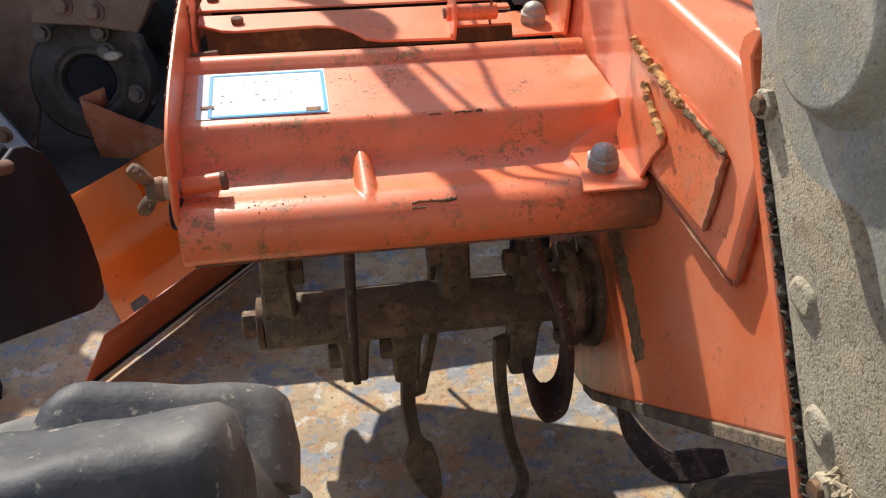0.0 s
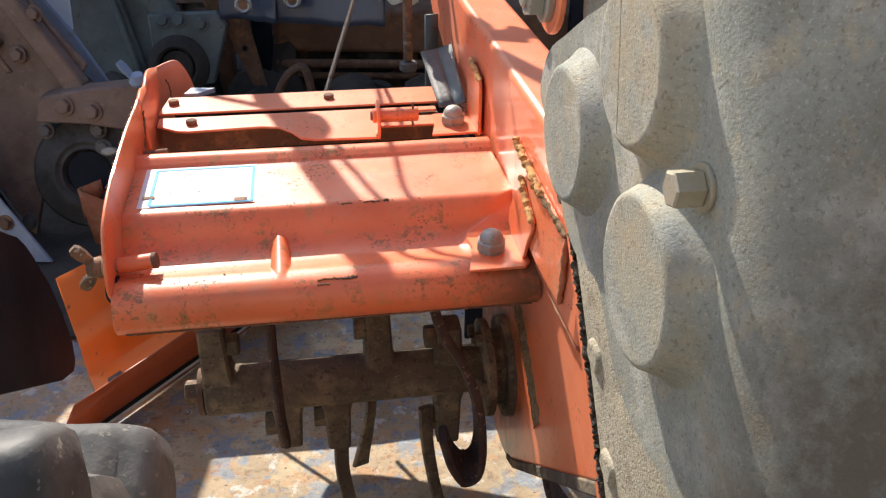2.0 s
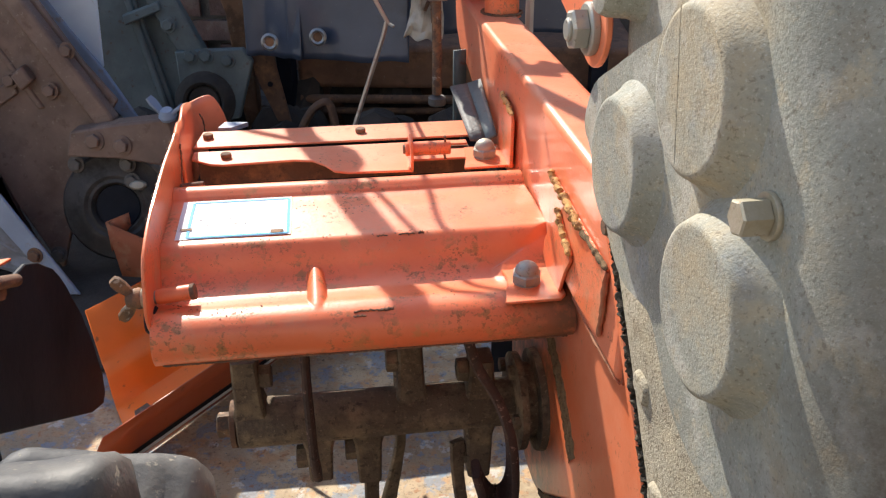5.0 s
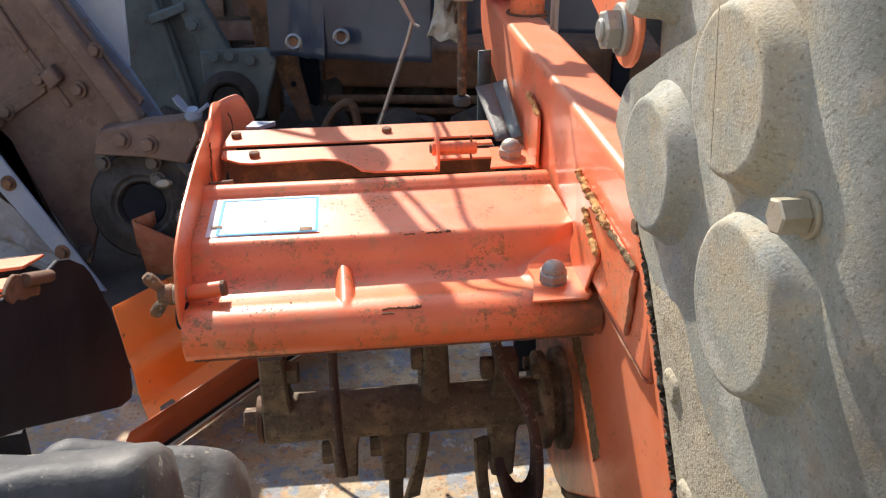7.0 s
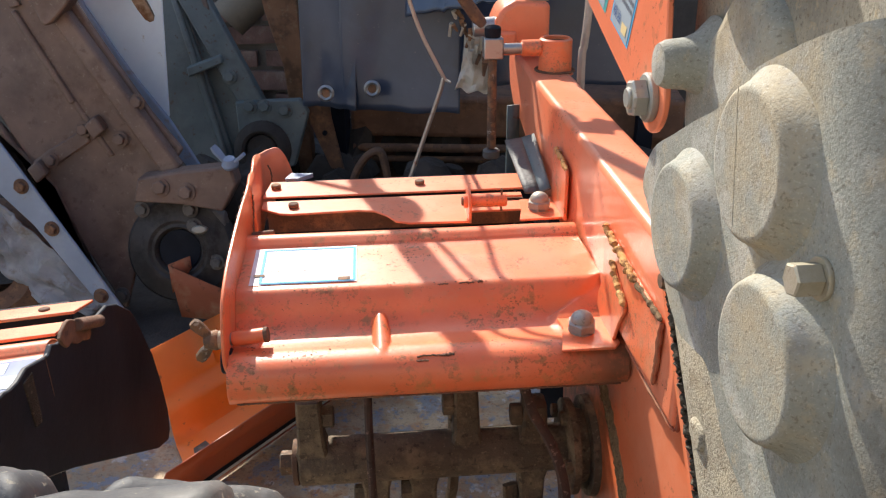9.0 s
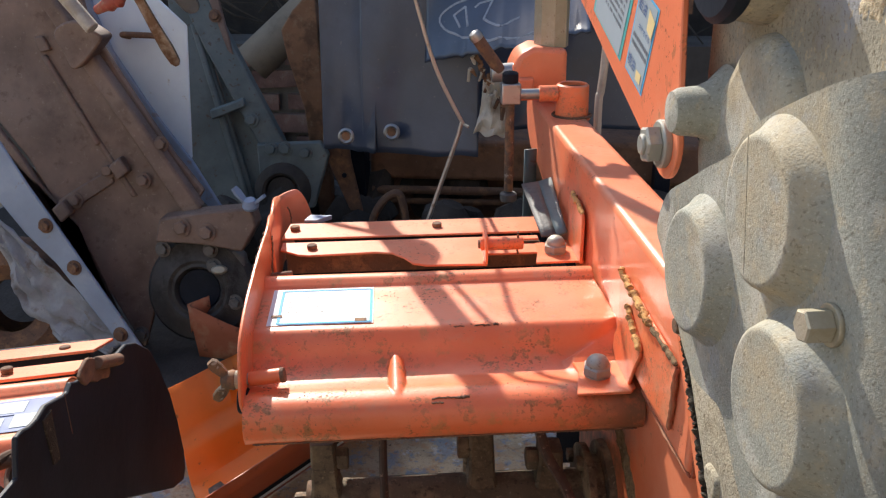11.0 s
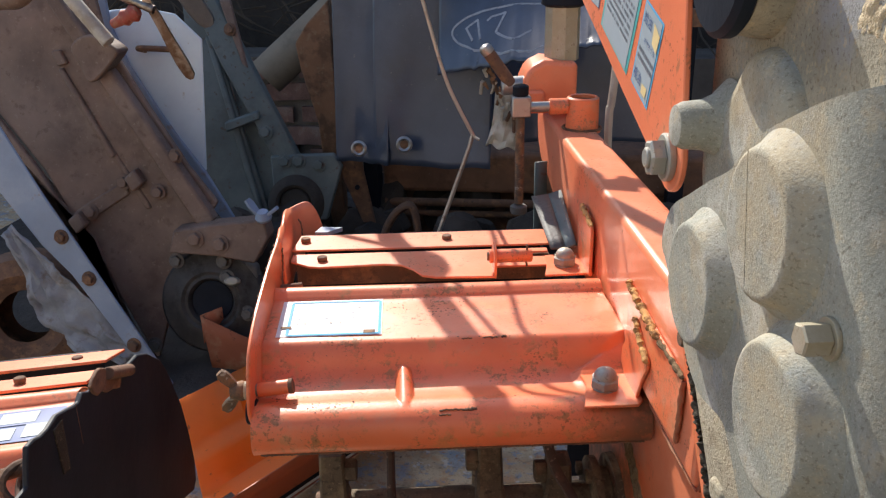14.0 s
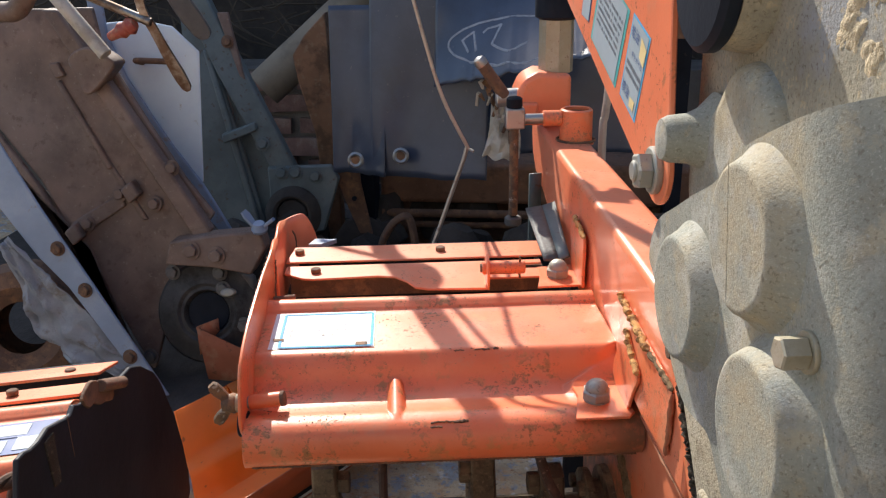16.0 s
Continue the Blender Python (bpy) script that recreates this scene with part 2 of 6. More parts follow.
    ground=mat("dusty_painted_steel_deck", (0.44, 0.33, 0.21), 0.8, spots=[((0.62, 0.49, 0.31), 7, 0.47, 0.16, 0.8), ((0.50, 0.26, 0.11), 22, 0.52, 0.08, 0.6), ((0.60, 0.59, 0.55), 26, 0.57, 0.05, 0.7), ((0.18, 0.26, 0.35), 18, 0.54, 0.05, 0.65), ((0.15, 0.24, 0.34), 55, 0.57, 0.05, 0.6), ((0.17, 0.12, 0.08), 75, 0.55, 0.08, 0.5), ((0.36, 0.16, 0.07), 60, 0.59, 0.05, 0.7), ((0.06, 0.045, 0.03), 130, 0.645, 0.02, 0.85), ((0.22, 0.16, 0.10), 300, 0.58, 0.05, 0.5)], vary=0.25, vary_scale=5, bump=0.0018, bump_scale=90),
    brickm=mat("weathered_brick", (0.22, 0.125, 0.10), 0.9, spots=[((0.30, 0.24, 0.20), 18, 0.53, 0.12, 0.6), ((0.14, 0.10, 0.08), 30, 0.55, 0.10, 0.6)], vary=0.25, vary_scale=14, bump=0.002, bump_scale=120),
    mortar=mat("grey_mortar", (0.13, 0.115, 0.10), 0.95, vary=0.2, bump=0.002, bump_scale=150),
    plaster=mat("rough_plaster", (0.36, 0.34, 0.31), 0.95, spots=[((0.26, 0.23, 0.19), 4, 0.5, 0.15, 0.6)], vary=0.15, vary_scale=2, bump=0.003, bump_scale=60),
    # Near-black brown: deep background shade is put into this colour.
    shadebrown=mat("near_black_shade_brown", (0.042, 0.035, 0.030), 0.95, spots=[((0.06, 0.05, 0.042), 20, 0.5, 0.15, 0.6)], vary=0.3, bump=0.004, bump_scale=60),
    chalk=mat("chalk_mark", (0.33, 0.36, 0.41), 0.9, spots=[((0.16, 0.18, 0.22), 160, 0.52, 0.10, 0.7)], vary=0.1),
    pale=mat("crumpled_pale_sheet", (0.58, 0.54, 0.47), 0.7, spots=[((0.27, 0.22, 0.17), 14, 0.50, 0.12, 0.6)], vary=0.15, bump=0.002, bump_scale=60),
    greysheet=mat("grey_plastic_sheet", (0.27, 0.30, 0.36), 0.6, spots=[((0.36, 0.39, 0.44), 12, 0.5, 0.15, 0.6), ((0.17, 0.14, 0.12), 30, 0.55, 0.10, 0.7)], vary=0.2, bump=0.004, bump_scale=40),
    chrome=mat("worn_chrome", (0.38, 0.34, 0.30), 0.30, metal=0.9, spots=[((0.16, 0.085, 0.045), 20, 0.42, 0.14, 0.85)], vary=0.1),
    rustzinc=mat("rust_stained_zinc", (0.115, 0.078, 0.052), 0.75, metal=0.1, spots=[((0.26, 0.14, 0.07), 80, 0.45, 0.12, 0.8), ((0.09, 0.055, 0.04), 130, 0.55, 0.06, 0.8), ((0.45, 0.42, 0.38), 110, 0.60, 0.05, 0.7)], vary=0.1, bump=0.0005),
    orange_dull=mat("dull_shaded_orange", (0.36, 0.12, 0.065), 0.85, spots=[(DUST, 18, 0.5, 0.16, 0.4), ((0.10, 0.06, 0.04), 60, 0.60, 0.05, 0.6)], vary=0.12, spec=0.15),
    yellowzinc=mat("yellow_zinc_steel", (0.39, 0.35, 0.25), 0.55, metal=0.4, spots=[((0.50, 0.46, 0.38), 50, 0.5, 0.14, 0.6), ((0.20, 0.15, 0.09), 200, 0.60, 0.06, 0.6)], vary=0.1, bump=0.0003),
    tan=mat("tan_plastic_pipe", (0.25, 0.20, 0.14), 0.7, spots=[((0.15, 0.12, 0.09), 12, 0.52, 0.15, 0.6)], vary=0.15),
    red=mat("faded_red_paint", (0.42, 0.09, 0.06), 0.5, spots=[(DUST, 60, 0.5, 0.1, 0.4)], vary=0.15),
    twig=mat("dry_twigs", (0.07, 0.055, 0.04), 0.95, vary=0.3),
)


# ---- mesh helpers ----
def finish(ob, bm, material, smooth=True, angle=35):
    me = ob.data
    bmesh.ops.remove_doubles(bm, verts=bm.verts, dist=1e-6)
    bmesh.ops.recalc_face_normals(bm, faces=bm.faces)
    if smooth:
        for f in bm.faces:
            f.smooth = True
        for e in bm.edges:
            if len(e.link_faces) == 2 and e.calc_face_angle(0) > radians(angle):
                e.smooth = False
    bm.to_mesh(me)
    bm.free()
    me.materials.append(material)
    return ob


def part(name, bm, material, parent=None, label="", smooth=True, angle=35):
    ob = new(name, bpy.data.meshes.new(name))
    finish(ob, bm, material, smooth, angle)
    if parent:
        ob.parent = parent
    if label:
        ob["label"] = label
    return ob


def thing(name, label, category, m=None, group="", kind=""):
    ob = new(name)
    ob.empty_display_size = 0.05
    ob.matrix_world = m or Matrix.Identity(4)
    return tagged(ob, label, category, group, kind)


def sheet(ob, thick, offset=0.0):
    s = ob.modifiers.new("thickness", "SOLIDIFY")
    up = sum(p.normal.z * p.area for p in ob.data.polygons)
    s.thickness, s.offset = thick, offset if up >= 0 else -offset
    return ob


def soft(ob, width, segments=2, angle=35):
    b = ob.modifiers.new("edge", "BEVEL")
    b.width, b.segments, b.limit_method, b.angle_limit = width, segments, "ANGLE", radians(angle)
    b.harden_normals = False
    return ob


def basis(axis):
    """A frame whose z is axis."""
    a = Vector(axis).normalized()
    s = Vector((0, 0, 1)) if abs(a.z) < 0.9 else Vector((0, 1, 0))
    x = s.cross(a).normalized()
    return Matrix((x, a.cross(x), a)).transposed()


def ring_mesh(bm, rings, closed=True, cap=True):
    vs = [[bm.verts.new(p) for p in r] for r in rings]
    n = len(vs[0])
    for a, b in zip(vs, vs[1:]):
        for i in range(n if closed else n - 1):
            j = (i + 1) % n
            bm.faces.new((a[i], a[j], b[j], b[i]))
    if cap and closed:
        for r in (vs[0], vs[-1]):
            if len({tuple(round(c, 7) for c in v.co) for v in r}) > 2:
                bm.faces.new(r)
    return vs


def lathe(profile, origin=(0, 0, 0), axis=(0, 0, 1), seg=28, bm=None, squash=1.0, cap=True):
    """profile: (radius, height) from base to tip."""
    bm = bm or bmesh.new()
    f = basis(axis)
    o = Vector(origin)
    rings = []
    for r, h in profile:
        r = max(r, 1e-5)
        rings.append([o + f @ Vector((r * math.cos(2 * math.pi * i / seg), squash * r * math.sin(2 * math.pi * i / seg), h)) for i in range(seg)])
    ring_mesh(bm, rings, cap=cap)
    return bm


def rod(p0, p1, r, seg=16, r1=None, edge=0.0, bm=None):
    p0, p1 = Vector(p0), Vector(p1)
    h = (p1 - p0).length
    r1 = r if r1 is None else r1
    e = edge or min(r, h) * 0.12
    return lathe([(r - e, 0), (r, e), (r1, h - e), (r1 - e, h)], p0, p1 - p0, seg, bm)


def hexa(origin, axis, r, h, bm=None, turn=0.0, edge=None):
    """A hexagonal head with chamfered rims. r: across the corners, half."""
    bm = bm or bmesh.new()
    f, o = basis(axis), Vector(origin)
    e = r * 0.1 if edge is None else edge
    rings = []
    for k, z in ((0.90, 0), (1, e), (1, h - e), (0.86, h)):
        rings.append([o + f @ Vector((k * r * math.cos(math.pi / 3 * i + turn), k * r * math.sin(math.pi / 3 * i + turn), z)) for i in range(6)])
    ring_mesh(bm, rings)
    return bm


def bolt(origin, axis, r, h, washer=0.0, tip=0.0, bm=None, turn=0.3):
    bm = bm or bmesh.new()
    a = Vector(axis).normalized()
    o = Vector(origin)
    if washer:
        lathe([(washer * 0.97, 0), (washer, 0.0006), (washer, 0.0018), (washer * 0.97, 0.0022)], o, a, 24, bm)
        o = o + a * 0.002
    hexa(o, a, r, h, bm, turn)
    if tip:
        lathe([(r * 0.55, 0), (r * 0.55, tip - 0.001), (r * 0.46, tip)], o + a * (h - 0.001), a, 14, bm)
    return bm


def dome_nut(origin, axis, r, h):
    bm = bmesh.new()
    a, o = Vector(axis).normalized(), Vector(origin)
    lathe([(r * 0.95, -0.001), (r * 0.98, 0.0006), (r * 0.96, 0.0012)], o, a, 24, bm)
    hexa(o + a * 0.0008, a, r * 1.08, h * 0.46, bm, 0.25)
    d = r * 0.84
    lathe([(d, 0)] + [(d * math.cos(x), h * 0.12 + d * 0.85 * math.sin(x)) for x in np.linspace(0, math.pi / 2, 8)], o + a * (h * 0.42), a, 24, bm)
    return bm


def smooth_line(pts, n=8, closed=False):
    """A Catmull-Rom curve through pts."""
    p = [np.array(q, float) for q in pts]
    k = len(p)
    out = []
    for i in range(k if closed else k - 1):
        a, b, c, d = (p[(i + j) % k] if closed else p[min(max(i + j, 0), k - 1)] for j in (-1, 0, 1, 2))
        for s in np.arange(n) / n:
            out.append(0.5 * (2 * b + (c - a) * s + (2 * a - 5 * b + 4 * c - d) * s * s + (3 * b - a - 3 * c + d) * s ** 3))
    if not closed:
        out.append(p[-1])
    return [tuple(q) for q in out]


def prism(outline, axis, a0, a1, bm=None):
    """An outline of 2D points, extruded along 'x' (points are y, z), 'y' (x, z) or 'z' (x, y)."""
    bm = bm or bmesh.new()

    def at(p, a):
        return {"x": (a, p[0], p[1]), "y": (p[0], a, p[1]), "z": (p[0], p[1], a)}[axis]
    ring_mesh(bm, [[at(p, a0) for p in outline], [at(p, a1) for p in outline]])
    return bm


def box(x0, x1, y0, y1, z0, z1, bm=None):
    return prism([(x0, y0), (x1, y0), (x1, y1), (x0, y1)], "z", z0, z1, bm)


def pipe(pts, r, seg=10, bm=None, taper=1.0, flat=1.0):
    """A round bar along pts; flat squashes it."""
    bm = bm or bmesh.new()
    p = [Vector(q) for q in pts]
    rings, up = [], None
    for i, q in enumerate(p):
        t = (p[min(i + 1, len(p) - 1)] - p[max(i - 1, 0)]).normalized()
        if up is None:
            up = basis(t) @ Vector((1, 0, 0))
        up = (up - t * up.dot(t)).normalized()
        s = up.cross(t)
        k = r * (1 + (taper - 1) * i / (len(p) - 1))
        rings.append([q + up * k * math.cos(2 * math.pi * j / seg) + s * k * flat * math.sin(2 * math.pi * j / seg) for j in range(seg)])
    ring_mesh(bm, rings)
    return bm


def blade(pts, widths, thick, sides, bm=None):
    """A flat bar along pts: at each point its half-width vector sides[i] * widths[i]; thickness across it."""
    bm = bm or bmesh.new()
    p = [Vector(q) for q in pts]
    rings = []
    for i, q in enumerate(p):
        t = (p[min(i + 1, len(p) - 1)] - p[max(i - 1, 0)]).normalized()
        s = Vector(sides[i])
        s = (s - t * s.dot(t)).normalized()
        nrm = t.cross(s).normalized()
        w, h = widths[i] / 2, thick / 2
        rings.append([q + s * w * a + nrm * h * b for a, b in ((-1, -0.35), (-0.85, -1), (0.85, -1), (1, -0.35), (1, 0.35), (0.85, 1), (-0.85, 1), (-1, 0.35))])
    ring_mesh(bm, rings)
    return bm


def grid_surface(fn, s_values, t_values, bm=None):
    bm = bm or bmesh.new()
    v = [[bm.verts.new(fn(s, t)) for t in t_values] for s in s_values]
    for a, b in zip(v, v[1:]):
        for i in range(len(a) - 1):
            bm.faces.new((a[i], a[i + 1], b[i + 1], b[i]))
    return bm


def bead(pts, r, seed=0, jitter=0.35, fine=10):
    """A lumpy weld bead along pts."""
    rnd = random.Random(seed)
    q = [Vector(p) for p in smooth_line(pts, fine)]
    q = [a + Vector([(rnd.random() - 0.5) * r * jitter for _ in range(3)]) for a in q]
    bm = bmesh.new()
    rings, n = [], 8
    for i, a in enumerate(q):
        t = (q[min(i + 1, len(q) - 1)] - q[max(i - 1, 0)]).normalized()
        f = basis(t)
        k = r * (0.70 + 0.45 * rnd.random()) * (0.4 if i in (0, len(q) - 1) else 1)
        rings.append([a + f @ Vector((k * math.cos(2 * math.pi * j / n), k * math.sin(2 * math.pi * j / n), 0)) for j in range(n)])
    ring_mesh(bm, rings)
    return bm


def step(x, a, b):
    s = min(1, max(0, (x - a) / (b - a)))
    return s * s * (3 - 2 * s)


# ---- ground ----
def ground_sheet():
    xs = sorted({*np.linspace(-1.2, 1.2, 61).round(3), *np.linspace(-60, 60, 13).round(1)})
    ys = sorted({*np.linspace(-0.6, 2.4, 76).round(3), *np.linspace(-60, 60, 13).round(1)})

    def at(x, y):
        near = max(0, 1 - abs(x) / 1.2) * max(0, 1 - abs(y - 0.9) / 1.5)
        return (x, y, 0.004 * near * noise.noise((x * 6, y * 6, 0.0)))
    return grid_surface(at, xs, ys)


tagged(part("ground", ground_sheet(), M["ground"]), "dusty worn steel deck with blue paint flakes", "ground", kind="structure")

# ---- the orange rotary tiller ----
tiller = thing("rotary_tiller", "orange rotary tiller attachment with soil-caked tines and grey gearcase", "tiller", BASE)

# cross-section of the sheet hood: (y, z) from the front lip to the back roll
HOOD = smooth_line([(-0.0085, 0.3915), (-0.0128, 0.399), (-0.0135, 0.409), (-0.0095, 0.4185), (-0.002, 0.4245), (0.006, 0.4268), (0.013, 0.4270),
                    (0.022, 0.4255), (0.035, 0.4245), (0.048, 0.4275), (0.057, 0.4345), (0.064, 0.4460), (0.072, 0.4540), (0.081, 0.4555), (0.095, 0.4565), (0.120, 0.459),
                    (0.146, 0.4605), (0.152, 0.464), (0.159, 0.4685), (0.167, 0.4685), (0.174, 0.464), (0.182, 0.452), (0.187, 0.438)], 4)


def hood_mesh(x0, x1, emboss=None, pad=None, front_skew=0.0):
    """The pressed hood. emboss: x of the short cross rib; pad: x from which the valley runs out into a flat pad."""
    k = len(HOOD) - 1

    def at(x, s):
        i = min(int(s), k - 1)
        y, z = (HOOD[i][j] * (1 - s + i) + HOOD[i + 1][j] * (s - i) for j in (0, 1))
        valley = step(y, 0.016, 0.030) * (1 - step(y, 0.052, 0.070))
        if emboss is not None:
            d = abs(x - emboss) / (0.0070 + 0.05 * max(0, 0.055 - y))
            if d < 1:
                crown = 0.4278 + 0.22 * (y - 0.006) - 0.011 * (1 - math.sqrt(1 - d * d))
                z += max(0.0, crown - z) * step(y, 0.000, 0.010) * (1 - step(y, 0.052, 0.060))
        if pad is not None:
            ramp = 0.4258 + 0.0302 * min(1, max(0, (y - 0.036) / 0.052)) + 0.03 * (min(y, 0.036) - 0.016)
            x_b = pad + 1.9 * max(0, y - 0.047)
            k2 = step(x, x_b - 0.007, x_b + 0.005)
            mask = step(y, 0.004, 0.016) * (1 - step(y, 0.086, 0.094))
            z = z * (1 - k2 * mask) + ramp * k2 * mask
        z += 0.0006 * noise.noise((x * 14, y * 20, 3.0))
        return (x + front_skew * (0.08 - y) * (x - x0) / (x1 - x0), y, z)
    return grid_surface(at, np.linspace(x0, x1, 300), np.linspace(0, k, k * 2 + 1))


hood = sheet(part("hood", hood_mesh(-0.174, 0.158, -0.047, 0.107, 0.06), M["hoodpaint"], tiller, "pressed orange sheet hood, scuffed and dusty"), 0.0022, -1)


def on_hood(y):
    for (a, b), (c, d) in zip(HOOD[48:], HOOD[49:]):
        if a <= y <= c:
            return b + (d - b) * (y - a) / (c - a)
    return 0.4565


def flat_patch(x0, x1, y0, y1, lift=0.0008, nx=6, ny=6):
    return grid_surface(lambda x, y: (x, y, on_hood(y) + lift), np.linspace(x0, x1, nx), np.linspace(y0, y1, ny))


label = part("label", flat_patch(-0.163, -0.066, 0.081, 0.1475), M["white"], hood, "white sticker with a thin blue frame, bleached")
for q in ((-0.1525, -0.0685, 0.0818, 0.0844), (-0.1525, -0.0685, 0.1427, 0.1449), (-0.1544, -0.1517, 0.0830, 0.144), (-0.0696, -0.0670, 0.0830, 0.144)):
    part("frame_line", flat_patch(*q, 0.0014), M["blue"], label)
rnd = random.Random(4)
for row in range(4):
    x = -0.146
    while x < -0.082:
        wd = rnd.uniform(0.002, 0.006)
        if rnd.random() < 0.32:
            part("print_bar", flat_patch(x, x + wd * 0.6, 0.103 + row * 0.0095, 0.1045 + row * 0.0095, 0.0014, 2, 2), M["pale"], label)
        x += wd + 0.004
for q in ((-0.160, -0.150, 0.095, 0.0985), (-0.083, -0.072, 0.083, 0.089)):
    part("torn_patch", flat_patch(*q, 0.0017, 4, 3), M["rustzinc"], label)

part("worn_edge", bead([(x, -0.0088, 0.3912) for x in np.linspace(-0.168, 0.158, 40)], 0.0010, 41, 0.5), M["rust"], hood, "bare rusty edge of the lip")

# scratches and chips in the paint of the lip
for i, (x, y, z, ln, r) in enumerate(((-0.002, -0.0025, 0.4246, 0.030, 0.0009), (0.010, -0.0022, 0.4248, 0.010, 0.0012), (-0.012, -0.0060, 0.4222, 0.009, 0.0008), (0.033, 0.0715, 0.4538, 0.014, 0.0008), (0.046, 0.0725, 0.4540, 0.004, 0.0012), (0.012, 0.0712, 0.4537, 0.010, 0.0006))):
    part("paint_chip", bead([(x - ln / 2, y, z), (x, y + 0.0004, z + 0.0005), (x + ln / 2, y, z)], r, i, 1.2), M["rust"], hood, "bare rusty scratch")

# clustered specks of rust and dirt on the hood sheet
rsp = random.Random(21)
SPECKS = ((-0.020, 0.125, 0.030, 0.012, 26), (-0.050, 0.130, 0.016, 0.008, 12), (0.085, 0.108, 0.006, 0.006, 5), (-0.10, 0.072, 0.060, 0.006, 34), (0.02, 0.072, 0.050, 0.004, 22), (-0.12, 0.055, 0.045, 0.010, 30), (0.06, 0.05, 0.05, 0.012, 12), (-0.13, 0.008, 0.03, 0.006, 16), (0.03, 0.010, 0.09, 0.006, 16), (-0.148, 0.030, 0.012, 0.010, 20), (-0.140, 0.118, 0.03, 0.03, 0))
for cx, cy, sx, sy, count in SPECKS:
    for _ in range(count):
        x, y = rsp.gauss(cx, sx * 0.6), rsp.gauss(cy, sy * 0.7)
        if not (-0.168 < x < 0.10 and 0.0 < y < 0.145) or (-0.166 < x < -0.064 and y > 0.079):
            continue
        zs = [b for a, b in HOOD if abs(a - y) < 0.004 and b > 0.42]
        if not zs:
            continue
        r = rsp.uniform(0.0003, 0.0009)
        part("paint_chip", lathe([(r, 0.0), (r * 0.8, 0.0002), (r * 0.2, 0.0003)], (x, y, float(np.interp(y, [h[0] for h in HOOD[4:-10]], [h[1] for h in HOOD[4:-10]])) + 0.0002), (rsp.uniform(-0.2, 0.2), 0.3 if 0.05 < y < 0.07 else -0.1, 1), 7, None, rsp.uniform(0.35, 1.0)), M["rust"], hood)

# the other half of the hood, beyond the chain case
sheet(part("hood", hood_mesh(0.240, 0.560, 0.40, None, 0.0), M["orange"], tiller, "far half of the pressed hood"), 0.0022, -1)

# back slats behind the hood
front_edge = [(-0.171, 0.262), (-0.150, 0.246), (-0.138, 0.243), (-0.066, 0.247), (-0.048, 0.243), (-0.036, 0.230), (-0.026, 0.212), (-0.012, 0.206), (0.052, 0.203)]
slat = part("slat", prism(front_edge + [(0.052, 0.272), (0.118, 0.272), (0.118, 0.283), (-0.171, 0.283)], "z", 0.4565, 0.459), M["orange_clean"], tiller, "flat orange strip with a stepped edge")
soft(slat, 0.0006, 1)
soft(part("slat", prism([(0.056, 0.236), (0.120, 0.236), (0.120, 0.262), (0.056, 0.262)], "z", 0.4545, 0.457), M["orange_clean"], tiller), 0.0006, 1)
soft(part("slat", prism([(-0.173, 0.291), (0.127, 0.291), (0.128, 0.340), (-0.168, 0.340)], "z", 0.4585, 0.461), M["orange_clean"], tiller, "flat orange strip"), 0.0006, 1)
part("under_rail", box(-0.165, 0.12, 0.262, 0.292, 0.430, 0.4535), M["rust"], tiller, "dull brown rail under the strips")
part("rear_flap", prism([(-0.165, 0.34), (0.12, 0.34), (0.12, 0.352), (-0.165, 0.352)], "z", 0.20, 0.457), M["dark"], tiller, "black rear flap")
for x, y in ((-0.136, 0.262), (-0.160, 0.318), (0.005, 0.315)):
    part("screw", lathe([(0.0052, 0), (0.0056, 0.0012), (0.0056, 0.0044), (0.0046, 0.0052), (0.0018, 0.0050)], (x, y, 0.459 if y < 0.29 else 0.461), (0, 0, 1), 14), M["rust"], tiller, "rusty screw head")
# pin bracket at the slats
soft(part("pin_tab", prism([(0.203, 0.456), (0.2, 0.474), (0.206, 0.488), (0.218, 0.492), (0.232, 0.484), (0.24, 0.470), (0.24, 0.456)], "x", 0.050, 0.0528), M["orange"], tiller, "small upright orange tab"), 0.0007, 1)
part("pin", rod((0.046, 0.221, 0.4745), (0.092, 0.221, 0.4745), 0.0072, 20), M["orange"], tiller)
part("pin_end", rod((0.044, 0.221, 0.4745), (0.0505, 0.221, 0.4745), 0.0048, 14), M["rust"], tiller)
part("split_pin", pipe(smooth_line([(0.086, 0.217, 0.488), (0.0865, 0.219, 0.482), (0.086, 0.223, 0.47), (0.087, 0.22, 0.462)], 5), 0.0012, 6), M["rust"], tiller)

# side plate with its bent-in lobe, wing nut and stud
side_outline = smooth_line([(0.012, 0.408), (-0.004, 0.428), (0.003, 0.452), (0.018, 0.474), (0.055, 0.488), (0.095, 0.4945), (0.15, 0.501), (0.20, 0.5030), (0.222, 0.502), (0.226, 0.47), (0.222, 0.44), (0.20, 0.425), (0.10, 0.418), (0.04, 0.408)], 4, True)
soft(part("side_plate", prism(side_outline, "x", -0.1765, -0.1735), M["orange"], tiller, "thin orange side plate with a worn rim"), 0.0008, 1)


LOBE = smooth_line([(-0.1755, 0.215, 0.502), (-0.1775, 0.245, 0.503), (-0.1785, 0.268, 0.4985), (-0.1795, 0.295, 0.503), (-0.1820, 0.325, 0.4975), (-0.1845, 0.355, 0.4895), (-0.1840, 0.380, 0.4825), (-0.176, 0.395, 0.4825), (-0.165, 0.400, 0.483), (-0.157, 0.401, 0.473), (-0.151, 0.402, 0.450), (-0.148, 0.403, 0.425)], 4)


